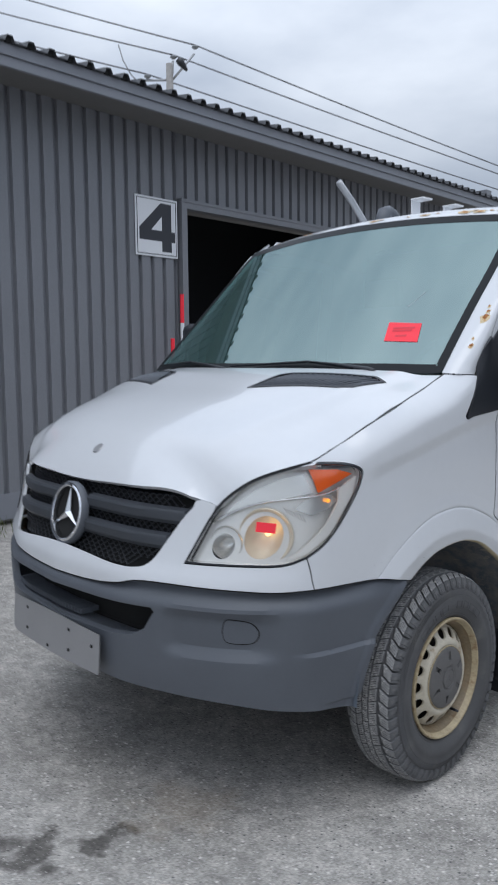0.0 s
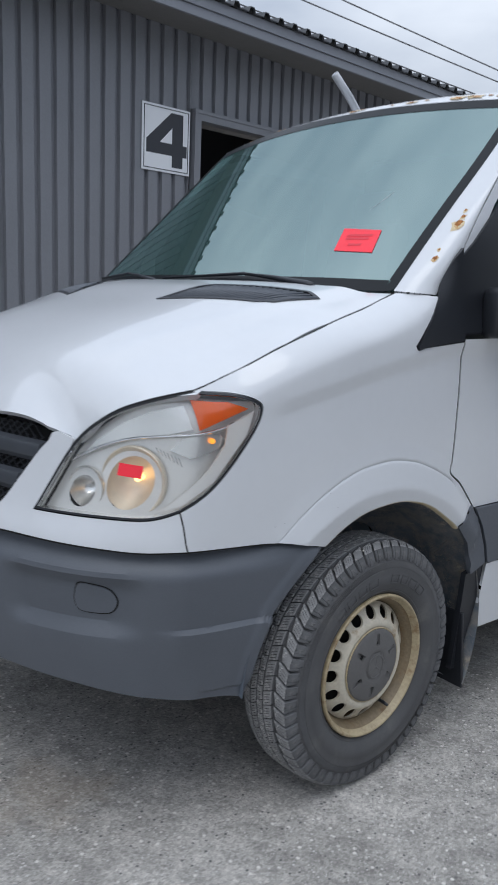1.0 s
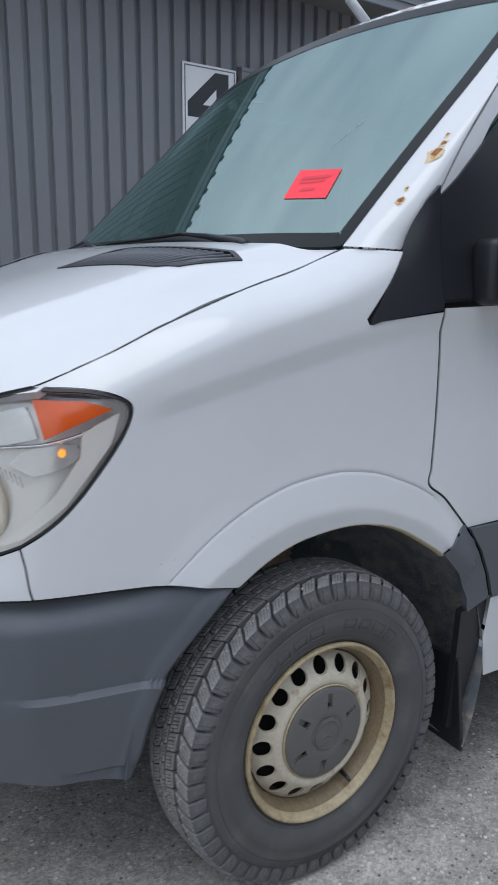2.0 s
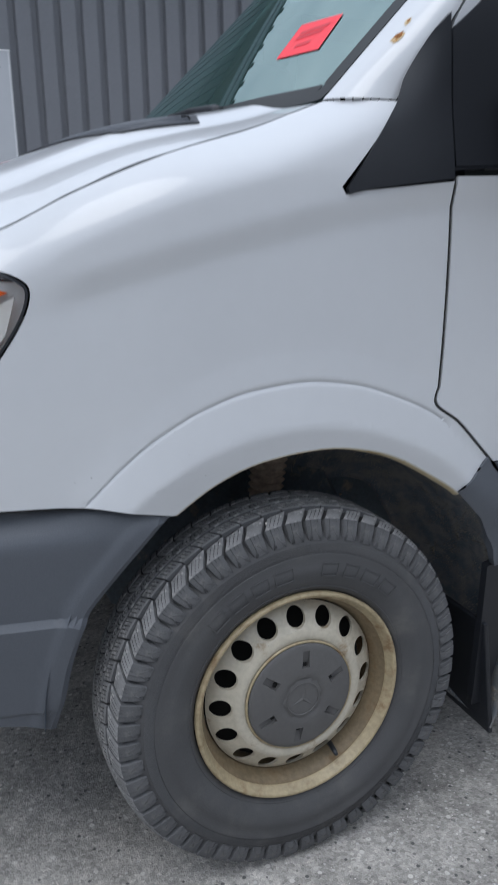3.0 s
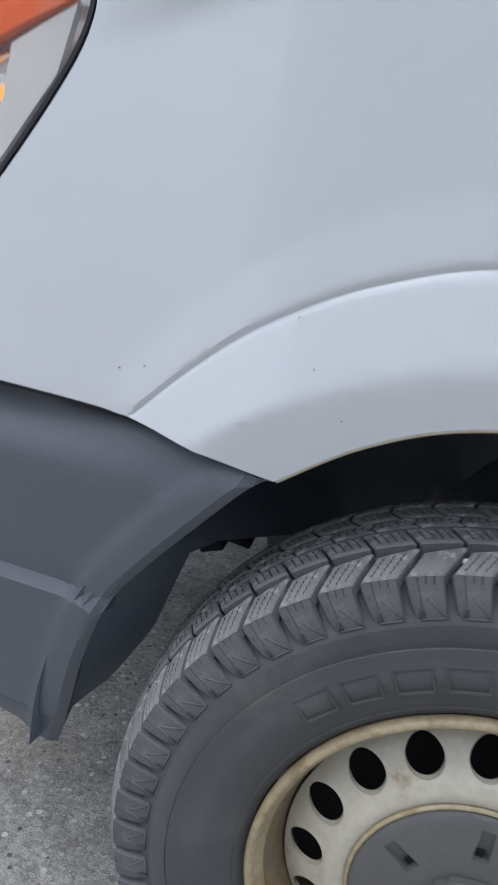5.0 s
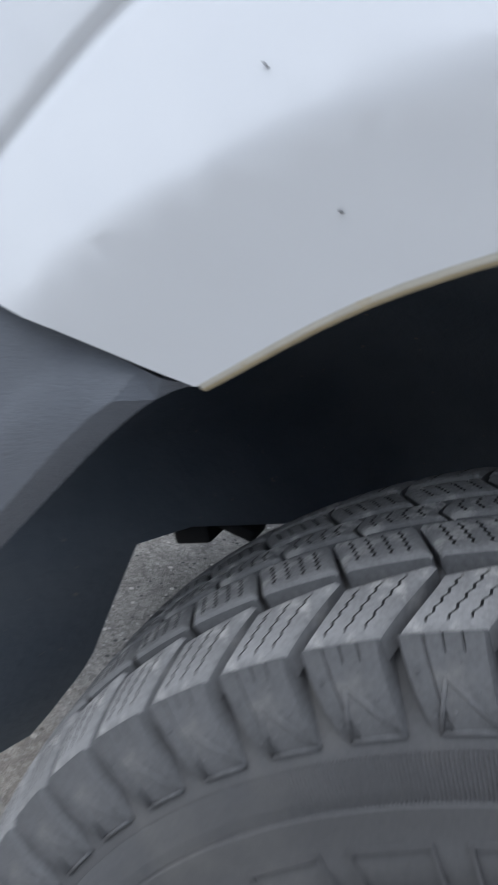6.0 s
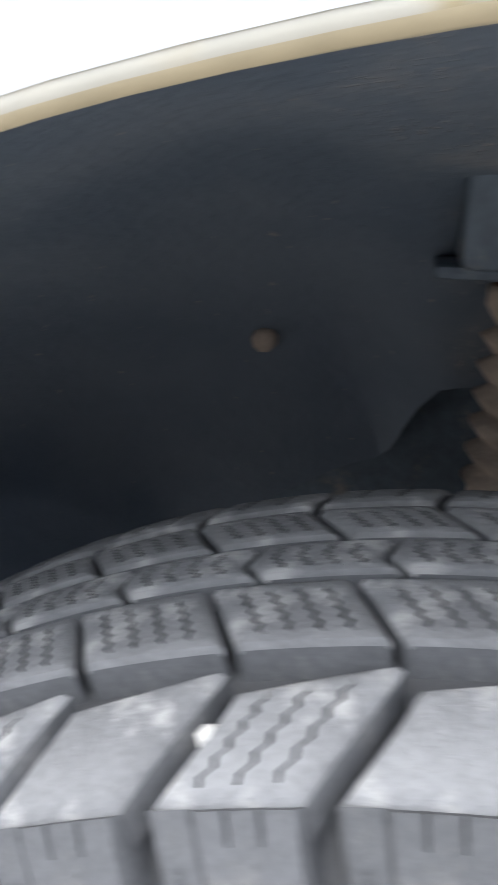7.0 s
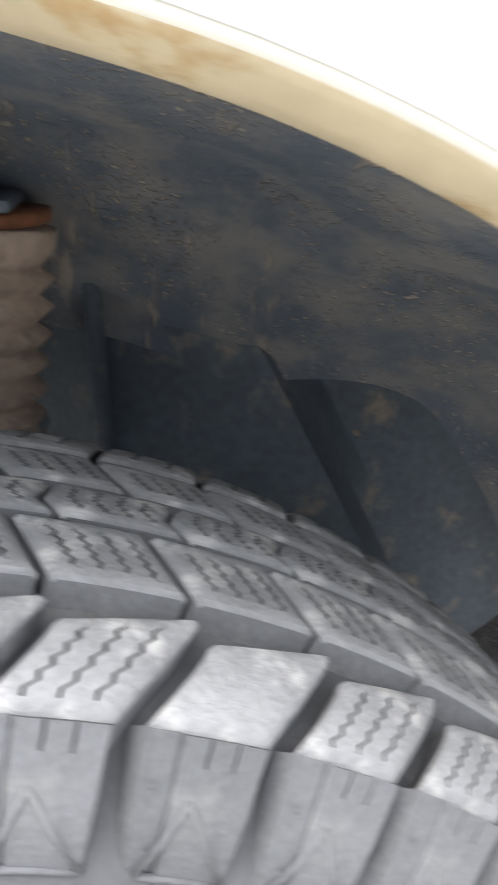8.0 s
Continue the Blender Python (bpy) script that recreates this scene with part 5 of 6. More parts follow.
def tread_block(inner, outer, lean, w_in, w_out, sipes, chevron=0.0, skew=0.0, drop=0.0105, bend=1.0):
    """One tread lug: inner and outer are x from the tread's middle, lean the shift of its outer end in pitches, w_in and w_out its widths there; worn round edges, zigzag sipes cut in."""
    bm = bmesh.new()
    us, kind = [0.0, 0.045, 0.11], ["rim", "near", ""]
    for k in range(sipes):
        c = 0.06 + 0.88 * (k + 0.75) / (sipes + 0.5)
        us += [c - 0.017, c - 0.009, c + 0.009, c + 0.017]
        kind += ["zig", "slot", "slot", "zig"]
    us += [0.89, 0.955, 1.0]
    kind += ["", "near", "rim"]
    vs = [0.0, 0.035, 0.10] + [0.10 + 0.8 * (k + 1) / 11 for k in range(10)] + [0.90, 0.965, 1.0]
    rows, n = len(vs), len(us)
    grid = []
    for j, v in enumerate(vs):
        row = []
        for i, u in enumerate(us):
            end = j in (0, rows - 1)
            cut = kind[i] == "slot" and 3 <= j < rows - 3
            zz = (0.018 if j % 2 else -0.018) if kind[i] in ("zig", "slot") else 0.0
            uu = u + (0.022 if i == 0 else -0.022) if end and kind[i] == "rim" else u
            width = w_in + (w_out - w_in) * v
            ang = ((uu - 0.5) * width + zz + chevron * (0.5 - abs(v - 0.5)) + lean * v ** bend) * STEP
            x = inner + (outer - inner) * v + skew * (1 - u) * (1 - v)
            worn = 0.0036 if end and kind[i] == "rim" else 0.0024 if end or kind[i] == "rim" else 0.0007 if kind[i] == "near" or j in (1, rows - 2) else 0.0
            r = crown(x) - worn - (0.0055 if cut else 0.0)
            row.append(bm.verts.new((x, r * math.sin(ang), r * math.cos(ang))))
        grid.append(row)
    for j in range(rows - 1):
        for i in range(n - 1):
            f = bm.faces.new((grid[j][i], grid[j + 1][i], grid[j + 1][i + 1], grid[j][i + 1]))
            # slot faces take the dark colour, so the cut's shade is painted in
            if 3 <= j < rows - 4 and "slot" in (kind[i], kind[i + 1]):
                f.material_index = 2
    loop = grid[0] + [g[-1] for g in grid[1:]] + grid[-1][::-1][1:] + [g[0] for g in grid[1:-1]][::-1]
    low = []
    for v in loop:
        r, a = math.hypot(v.co.y, v.co.z), math.atan2(v.co.y, v.co.z)
        r2 = r - drop
        low.append(bm.verts.new((v.co.x, r2 * math.sin(a), r2 * math.cos(a))))
    for k in range(len(loop)):
        bm.faces.new((loop[k], loop[(k + 1) % len(loop)], low[(k + 1) % len(loop)], low[k])).material_index = 1
    bmesh.ops.recalc_face_normals(bm, faces=bm.faces)
    return bm


LEAN, W_OUT = -0.48, 0.82


def shoulder_lug():
    """The part of an outer lug that folds down over the tyre's shoulder: a cut edge, a sunk strip, a raised triangle and small nubs."""
    bm = bmesh.new()
    h = W_OUT / 2
    prof = [(0.1020, crown(0.1020) - 0.0019, -h, h), (0.1045, 0.3722, -h, h), (0.1070, 0.3650, -h + 0.01, h), (0.1097, 0.3565, -h + 0.03, h + 0.01), (0.1114, 0.3475, -h + 0.06, h + 0.02), (0.1121, 0.3395, -h + 0.10, h + 0.03), (0.1113, 0.3325, -h + 0.14, h + 0.04)]
    us = [0.0, 0.03, 0.27, 0.30, 0.33, 0.50, 0.52, 0.54, 0.72, 0.74, 0.76, 0.97, 1.0]

    def at(u, f, up=0.0):
        """A point of the face: u across, f from the top (0) to the foot (1), up out of it."""
        f = min(0.9999, max(0.0, f)) * (len(prof) - 1)
        k = int(f)
        x, r, a0, a1 = (p + (q - p) * (f - k) for p, q in zip(prof[k], prof[k + 1]))
        a = (a0 + (a1 - a0) * u + LEAN) * STEP
        return Vector((x + up, r * math.sin(a), r * math.cos(a)))
    grid = []
    for j, (x, r, u0, u1) in enumerate(prof):
        row = []
        for i, u in enumerate(us):
            cut = 0.0022 if i in (6, 9) and j < 2 else 0.0016 if i == 3 else 0.0012 if i in (0, len(us) - 1) else 0.0
            sunk = 0.0010 if i < 3 and j > 0 else 0.0
            a = (u0 + (u1 - u0) * u + LEAN) * STEP
            row.append(bm.verts.new((x - cut - sunk, (r - 0.6 * cut) * math.sin(a), (r - 0.6 * cut) * math.cos(a))))
        grid.append(row)
    for a, c in zip(grid, grid[1:]):
        for i in range(len(us) - 1):
            bm.faces.new((a[i], c[i], c[i + 1], a[i + 1]))
    for i, side_ in ((0, -1), (-1, 1)):
        col = [g[i] for g in grid]
        deep = []
        for k, v in enumerate(col):
            f = k / (len(col) - 1)
            turn = Matrix.Rotation(-side_ * 0.04 * STEP, 3, "X")
            q = turn @ v.co
            deep.append(bm.verts.new((q.x - 0.0125 + 0.009 * f, q.y * (0.97 + 0.02 * f), q.z * (0.97 + 0.02 * f))))
        for k in range(len(col) - 1):
            bm.faces.new((col[k], col[k + 1], deep[k + 1], deep[k]))
    bmesh.ops.recalc_face_normals(bm, faces=bm.faces)
    for p, q in (((0.46, 0.50), (1.0, 0.985)), ((0.46, 0.50), (0.12, 0.985)), ((0.12, 0.985), (1.0, 0.985))):
        tube(bm, [at(*p), at((p[0] + q[0]) / 2, (p[1] + q[1]) / 2), at(*q)], 0.0011, 5)
    for u, f in ((0.66, 0.40), (0.14, 0.45), (0.44, 0.78), (0.80, 0.62), (0.16, 0.80)):
        c = at(u, f)
        top = bm.verts.new(c + Vector((0.0011, 0, 0)))
        ring = [bm.verts.new(c + Vector((-0.0003, 0.0011 * math.cos(t), 0.0011 * math.sin(t)))) for t in (2 * math.pi * k / 6 for k in range(6))]
        for k in range(6):
            bm.faces.new((ring[k], ring[(k + 1) % 6], top))
    return bm


# name, inner and outer x, lean, widths, sipes, chevron, phase, skew, bend
ROWS = (("outer", 0.071, 0.1020, LEAN, 0.955, W_OUT, 3, 0.0, 0.0, 0.008, 1.25), ("second", 0.032, 0.0625, 0.28, 0.955, 0.93, 4, 0.0, 0.666, 0.0, 1.0), ("middle", 0.0075, 0.0275, 0.06, 0.95, 0.95, 4, -0.22, 0.947, 0.0, 1.0),
        ("fourth", -0.019, 0.0030, 0.28, 0.94, 0.93, 4, 0.0, 0.30, 0.0, 1.0), ("fifth", -0.052, -0.024, -0.2, 0.92, 0.92, 2, 0.0, 0.5, 0.0, 1.0), ("inner", -0.082, -0.057, 0.40, 0.88, 0.88, 0, 0.0, 0.2, 0.0, 1.0))
SMOOTH_LUGS = (0, 2, 4, 11, 17, 25, 32, 38, 45, 54)


def wheel(centre, full):
    w = new("wheel")
    w.parent = van
    w.location = centre
    w.scale = (1.045, 1.045, 1.045)
    w.rotation_euler = (0, 0, STEER if centre[1] < 1 else 0)
    tagged(w, "cream steel wheel with chunky worn winter tyre")
    if centre[0] < 0:
        w.rotation_euler = (0, 0, math.pi + (STEER if centre[1] < 1 else 0))
    b = bmesh.new()
    mid = -0.110
    spun(b, [(mid + x, r) for x, r in ((-0.09, 0.222), (-0.105, 0.24), (-0.112, 0.29), (-0.104, 0.325), (-0.088, 0.345), (-0.070, 0.356), (-0.045, 0.3705), (-0.02, 0.3775), (0.0, 0.379), (0.06, 0.3755), (0.090, 0.3665), (0.0965, 0.356), (0.1035, 0.345), (0.1105, 0.333), (0.1150, 0.322), (0.1176, 0.3145), (0.1184, 0.3088), (0.1200, 0.3074), (0.1202, 0.300), (0.1188, 0.285), (0.1195, 0.2835), (0.117, 0.265), (0.110, 0.244), (0.106, 0.238), (0.107, 0.2365), (0.100, 0.226), (0.090, 0.222))], 120, (0, 0, 0))
    bmesh.ops.recalc_face_normals(b, faces=b.faces)
    part("tyre", b, M_rubber, w, "worn black winter tyre", 40)
    joined = bmesh.new()

    def spread(bm, ph):
        tmp = bpy.data.meshes.new("lug")
        bm.to_mesh(tmp)
        bm.free()
        for k in range(PITCHES):
            n0 = len(joined.verts)
            joined.from_mesh(tmp)
            joined.verts.ensure_lookup_table()
            bmesh.ops.transform(joined, matrix=Matrix.Translation((mid, 0, 0)) @ Matrix.Rotation(-(k + ph) * STEP, 4, "X"), verts=joined.verts[n0:])
    for row, (name, a0, a1, lean, w0, w1, sip, chev, ph, skew, bend) in enumerate(ROWS):
        if full and row < 4:
            cuts = [part("tread_block", tread_block(a0, a1, lean, w0, w1, sip, chev, skew, 0.0105, bend), (M_tread, M_lug, M_sipe_shade), w, "", 35)]
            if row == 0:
                cuts.append(part("tread_block", tread_block(a0, a1, lean, w0, w1, 0, chev, skew, 0.0105, bend), (M_tread, M_lug, M_sipe_shade), w, "", 35))
            laid = set()
            for k in range(PITCHES):
                kind = 1 if row == 0 and k in SMOOTH_LUGS else 0
                ob = cuts[kind] if kind not in laid else new("tread_block", cuts[kind].data)
                laid.add(kind)
                ob.parent = w
                ob.location = (mid, 0, 0)
                ob.rotation_euler = (-(k + ph + TREAD_PHASE) * STEP, 0, 0)
        else:
            spread(tread_block(a0, a1, lean, w0, w1, sip if full else 0, chev, skew, 0.0105, bend), ph + TREAD_PHASE)
    if full:
        first = part("shoulder_lug", shoulder_lug(), M_lug, w, "", 35)
        for k in range(PITCHES):
            ob = first if k == 0 else new("shoulder_lug", first.data)
            ob.parent = w
            ob.location = (mid, 0, 0)
            ob.rotation_euler = (-(k + TREAD_PHASE) * STEP, 0, 0)
    else:
        spread(shoulder_lug(), TREAD_PHASE)
    tagged(part("tread", joined, (M_tread, M_lug, M_sipe_shade), w, "", 35), kind="stuff")
    # finely ribbed band and raised lettering on the sidewall, the letters as plain bars
    band = bmesh.new()
    ribs = 2200 if full else 600
    cols = []
    for k in range(ribs):
        a, h = 2 * math.pi * k / ribs, 0.0010 if k % 2 else 0.0
        cols.append([band.verts.new((mid + x + h, r * math.sin(a), r * math.cos(a))) for x, r in ((0.1136, 0.327), (0.1158, 0.3215), (0.1180, 0.3145), (0.1187, 0.309))])
    for k in range(ribs):
        p, q = cols[k], cols[(k + 1) % ribs]
        for i in range(3):
            band.faces.new((p[i], p[i + 1], q[i + 1], q[i]))
    part("ribbed_band", band, M_rubber, w, "finely ribbed sidewall band")
    for k, wdt in enumerate((1.05, 1, 1, 1.1, 0, 1, 0.9, 1.1, 1.0)):
        if not wdt:
            continue
        letters = bmesh.new()
        a = radians(-39.6 + 10.2 * k)
        bars = [[(r0, -wdt * 0.062), (r0, wdt * 0.062), (r0 + 0.002, wdt * 0.062), (r0 + 0.002, -wdt * 0.062)] for r0 in (0.262, 0.288)]
        bars += [[(0.262, e * wdt * 0.062 - 0.003), (0.262, e * wdt * 0.062 + 0.003), (0.290, e * wdt * 0.062 + 0.003), (0.290, e * wdt * 0.062 - 0.003)] for e in (-1, 1)]
        for bar in bars:
            p = [Vector((mid + 0.1186, r * math.sin(a + h), r * math.cos(a + h))) for r, h in bar]
            vs = [letters.verts.new(q) for q in p] + [letters.verts.new(q + Vector((0.0018, 0, 0))) for q in p]
            for f in ((4, 5, 6, 7), (0, 1, 5, 4), (1, 2, 6, 5), (2, 3, 7, 6), (3, 0, 4, 7)):
                letters.faces.new([vs[i] for i in f])
        bmesh.ops.recalc_face_normals(letters, faces=letters.faces)
        part("sidewall_bar", letters, M_rubber, w)
    if full:
        for ang, x, r in ((-9.7, 0.954, 0.0040), (-5.3, 0.953, 0.0022), (26.0, 0.912, 0.0035)):
            st = bmesh.new()
            a = radians(ang)
            bmesh.ops.create_icosphere(st, subdivisions=1, radius=r / 1.045, matrix=Matrix.Translation(((x - 0.978) / 1.045, 0.377 * math.sin(a), 0.377 * math.cos(a))))
            part("trapped_stone", st, M_stone, w, "small pale stone caught in the tread")
    # steel rim
    b = bmesh.new()
    spun(b, [(x, r) for x, r in ((-0.012, 0.2235), (-0.004, 0.2245), (0.0, 0.222), (0.0015, 0.218), (-0.002, 0.2145), (-0.010, 0.212), (-0.013, 0.2075), (-0.019, 0.2055))], 96, (0, 0, 0))
    part("rim_flange", b, M_flange, w, "cream rim flange with rust stains", 50)
    b = bmesh.new()
    spun(b, [(x, r) for x, r in ((-0.0185, 0.2057), (-0.026, 0.2035), (-0.030, 0.199), (-0.045, 0.1955), (-0.052, 0.190), (-0.10, 0.187))], 96, (0, 0, 0))
    spun(b, [(x, r) for x, r in ((-0.10, 0.187), (-0.2, 0.19), (-0.21, 0.21))], 48, (0, 0, 0))
    part("rim_barrel", b, M_rimrust, w, "rust-stained rim well", 50)
    b = bmesh.new()
    holes, per = 16, 8
    prof = [(-0.054, 0.189), (-0.047, 0.182), (-0.040, 0.175), (-0.031, 0.162), (-0.024, 0.151), (-0.019, 0.144), (-0.0125, 0.137), (-0.0105, 0.129), (-0.0125, 0.120), (-0.018, 0.113), (-0.024, 0.10)]

    def disc_x(r):
        return interp([p[1] for p in prof[::-1]], [p[0] for p in prof[::-1]], r)
    for h in range(holes):
        a0 = 2 * math.pi * (h + 0.02) / holes
        ringv = []
        for k in range(24):
            t = 2 * math.pi * k / 24
            dr, da = 0.0192 * math.sin(t), 0.0200 * math.cos(t)
            r = 0.162 + dr
            ringv.append((r, a0 + da / r))
        wedge = []
        half_a = math.pi / holes
        for k in range(24):
            t = 2 * math.pi * k / 24
            c, s = math.cos(t), math.sin(t)
            m = max(abs(c), abs(s))
            wedge.append((0.162 + 0.0215 * s / m, a0 + half_a * c / m))
        rin = [b.verts.new((disc_x(r), r * math.sin(a), r * math.cos(a))) for r, a in ringv]
        rlow = [b.verts.new((disc_x(r) - 0.008, (r) * math.sin(a), r * math.cos(a))) for r, a in ringv]
        rout = [b.verts.new((disc_x(r), r * math.sin(a), r * math.cos(a))) for r, a in wedge]
        for k in range(24):
            j = (k + 1) % 24
            b.faces.new((rout[k], rout[j], rin[j], rin[k]))
            b.faces.new((rin[k], rin[j], rlow[j], rlow[k]))
    bmesh.ops.remove_doubles(b, verts=b.verts, dist=0.0004)
    spun(b, [(disc_x(r), r) for r in (0.1835, 0.187)], 96, (0, 0, 0))
    spun(b, [(disc_x(r), r) for r in (0.1405, 0.135, 0.129, 0.124, 0.120, 0.113, 0.10)], 96, (0, 0, 0))
    bmesh.ops.recalc_face_normals(b, faces=b.faces)
    part("rim_disc", b, M_rim, w, "cream pierced steel disc", 35)
    # black disc that paints the shade seen through the wheel's holes
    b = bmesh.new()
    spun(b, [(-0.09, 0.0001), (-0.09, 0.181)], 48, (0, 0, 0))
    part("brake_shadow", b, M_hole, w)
    # grey centre cap with six ramped slots and a faint ring badge
    face = ((0.0001, 0.003), (0.036, 0.003), (0.0385, 0.001), (0.040, -0.0005), (0.044, 0.001), (0.048, 0.0035), (0.060, 0.003), (0.10, -0.003), (0.110, -0.005), (0.1135, -0.009))

    def cap_face(y, z):
        r = math.hypot(y, z)
        return (interp([p[0] for p in face], [p[1] for p in face], r), y, z)
    slots, turns = [], [radians(6 + 60 * k) for k in range(6)]
    for a in turns:
        out, si = Vector((math.sin(a), math.cos(a))), Vector((math.cos(a), -math.sin(a)))
        slots.append([tuple(out * r + si * w_) for r, w_ in ((0.066, -0.0085), (0.066, 0.0085), (0.100, 0.0070), (0.100, -0.0070))])
    ring = [(0.1135 * math.cos(t), 0.1135 * math.sin(t)) for t in (2 * math.pi * k / 72 for k in range(72))]
    cap = part("hub_cap", sheet(cap_face, ring, 0.007 if full else 0.02, 0.008, holes=slots if full else ()), M_cap, w, "dull grey plastic hub cap", 30)
    for k in range(6 if full else 0):
        q = [Vector(cap_face(*p)) for p in slots[k]]
        b = bmesh.new()
        top = [b.verts.new(p) for p in q]
        low = [b.verts.new(p - Vector((d_, 0, 0))) for p, d_ in zip(q, (0.011, 0.011, 0.0015, 0.0015))]
        for i_, j_ in ((0, 1), (1, 2), (2, 3), (3, 0)):
            b.faces.new((top[i_], top[j_], low[j_], low[i_]))
        b.faces.new(low)
        bmesh.ops.recalc_face_normals(b, faces=b.faces)
        part("cap_slot", b, M_cap, w, "ramped slot in the hub cap")
        b = bmesh.new()
        lo, hi = (q[0] + q[1]) / 2, (q[2] + q[3]) / 2
        c = lo.lerp(hi, 0.14) - Vector((0.0085, 0, 0))
        box(b, c, (0.003, 0.009, 0.008), Matrix.Rotation(-turns[k], 3, "X"))
        part("cap_slot_hole", b, M_hole, w)
    if full:
        b = bmesh.new()
        spun(b, [(-0.0125, 0.1132), (-0.0088, 0.1150), (-0.0098, 0.1172), (-0.0125, 0.1185)], 72, (0, 0, 0))
        part("rust_ring", b, M_flange, w, "rust-stained edge round the hub cap", 60)
    b = bmesh.new()
    spun(b, [(0.0028, 0.0335), (0.0045, 0.034), (0.0045, 0.036), (0.0028, 0.0365)], 40, (0, 0, 0))
    for k in range(3):
        a = radians(10 + 120 * k)
        ax, si = Vector((0, math.sin(a), math.cos(a))), Vector((0, math.cos(a), -math.sin(a)))
        vs = [b.verts.new(v) for v in (ax * 0.034 + Vector((0.0035, 0, 0)), si * 0.0045 + Vector((0.003, 0, 0)), Vector((0.0052, 0, 0)), -si * 0.0045 + Vector((0.003, 0, 0)))]
        b.faces.new((vs[0], vs[1], vs[2]))
        b.faces.new((vs[0], vs[2], vs[3]))
    bmesh.ops.recalc_face_normals(b, faces=b.faces)
    part("cap_badge", b, M_cap, w, "faint ring badge with three arms", 40)
    b = bmesh.new()
    a = radians(152)
    p = Vector((-0.02, 0.178 * math.sin(a), 0.178 * math.cos(a)))
    tube(b, [p + Vector((-0.03, 0.004, 0)), p + Vector((0.002, 0, 0)), p + Vector((0.018, -0.003, 0))], [0.006, 0.0055, 0.004], 10)
    part("valve", b, M_black, w, "black rubber valve", 50)
    return w


STEER = 0.05
TREAD_PHASE = 0.083
wheel((0.978, HUB.y, HUB.z), True)
for x_, y_ in ((-0.978, HUB.y), (0.978, 3.665), (-0.978, 3.665)):
    wheel((x_ + (2 * MID if x_ < 0 else 0), y_, HUB.z), False)

# ---- yard ----
b = bmesh.new()
ticks = [-400, -120, -40, -15] + [-6 + 12 * k / 40 for k in range(41)] + [15, 40, 120, 400]
gv = [[b.verts.new((x, y, -0.016 if max(abs(x), abs(y)) > 6 else 0.004 * noise.noise((x * 1.3, y * 1.3, 0)) - 0.018)) for y in ticks] for x in ticks]
for i in range(len(ticks) - 1):
    for j in range(len(ticks) - 1):
        b.faces.new((gv[i][j], gv[i + 1][j], gv[i + 1][j + 1], gv[i][j + 1]))
tagged(part("ground", b, M_asphalt, None, "worn pale asphalt yard with oil stains", 60), category="ground", kind="structure")


def pebble_field(name, count, area, size, material, label):
    """Loose stones strewn over a rectangle of the yard, joined."""
    verts, faces = [], []
    base = [(-1, -0.6, 0), (0, -1, 0), (1, -0.5, 0), (0.8, 0.7, 0), (-0.3, 1, 0), (-1, 0.5, 0), (-0.4, -0.3, 0.8), (0.5, -0.2, 0.7), (0.1, 0.5, 0.75)]
    tri = [(0, 1, 6), (1, 7, 6), (1, 2, 7), (2, 3, 7), (3, 8, 7), (3, 4, 8), (4, 5, 8), (5, 6, 8), (5, 0, 6), (6, 7, 8)]
    for _ in range(count):
        x, y = random.uniform(area[0], area[1]), random.uniform(area[2], area[3])
        r = random.uniform(*size) * random.choice((0.6, 0.8, 1.0))
        a = random.uniform(0, 6.28)
        k = len(verts)
        verts += [(x + r * (p[0] * math.cos(a) - p[1] * math.sin(a)), y + r * (p[0] * math.sin(a) + p[1] * math.cos(a)) * 0.8, -0.020 + r * p[2] * 0.8) for p in base]
        faces += [tuple(k + i for i in t) for t in tri]
    me = bpy.data.meshes.new(name)
    me.from_pydata(verts, [], faces)
    me.materials.append(material)
    return tagged(new(name, me), label, "gravel", kind="stuff")


M_pebble = node_mat("pale_grit", (0.46, 0.445, 0.42), 0.85, vary=0.1, island=0.55)
pebble_field("gravel", 14000, (-0.6, 2.0, -2.0, 0.9), (0.0016, 0.0042), M_pebble, "small pale grit stones loose on the asphalt")

# ---- warehouse: local n outward from the wall, u along it, z up ----
WALL = Matrix.Translation((-4.88, 2.8, 0)) @ Matrix.Rotation(radians(5.4), 4, "Z")
U0, U1, PITCH = -22.0, 8.6, 0.1776
DOOR_U, DOOR_W, DOOR_H, BASE, TOP = 0.46, 4.2, 3.38, 0.30, 4.24


def set_in(bm, along=0.0):
    bmesh.ops.transform(bm, matrix=WALL @ Matrix.Translation((0, along, 0)), verts=bm.verts)
    return bm


def cladding(u0, u1, z0, z1):
    """Ribbed steel sheet, ribs upright."""
    bm = bmesh.new()
    cols, u = [], math.floor(u0 / PITCH) * PITCH - 0.066
    while u < u1:
        for du, n in ((0, 0.0), (0.032, 0.0), (0.042, 0.040), (0.158, 0.040), (0.168, 0.0)):
            if u0 <= u + du <= u1:
                cols.append((u + du, n))
        u += PITCH
    cols = [(u0, 0.0)] + cols + [(u1, 0.0)]
    vs = [(bm.verts.new((n, u, z0)), bm.verts.new((n, u, z1))) for u, n in cols]
    for a, c in zip(vs, vs[1:]):
        if (a[0].co - c[0].co).length > 1e-5:
            bm.faces.new((a[0], c[0], c[1], a[1]))
    return set_in(bm)


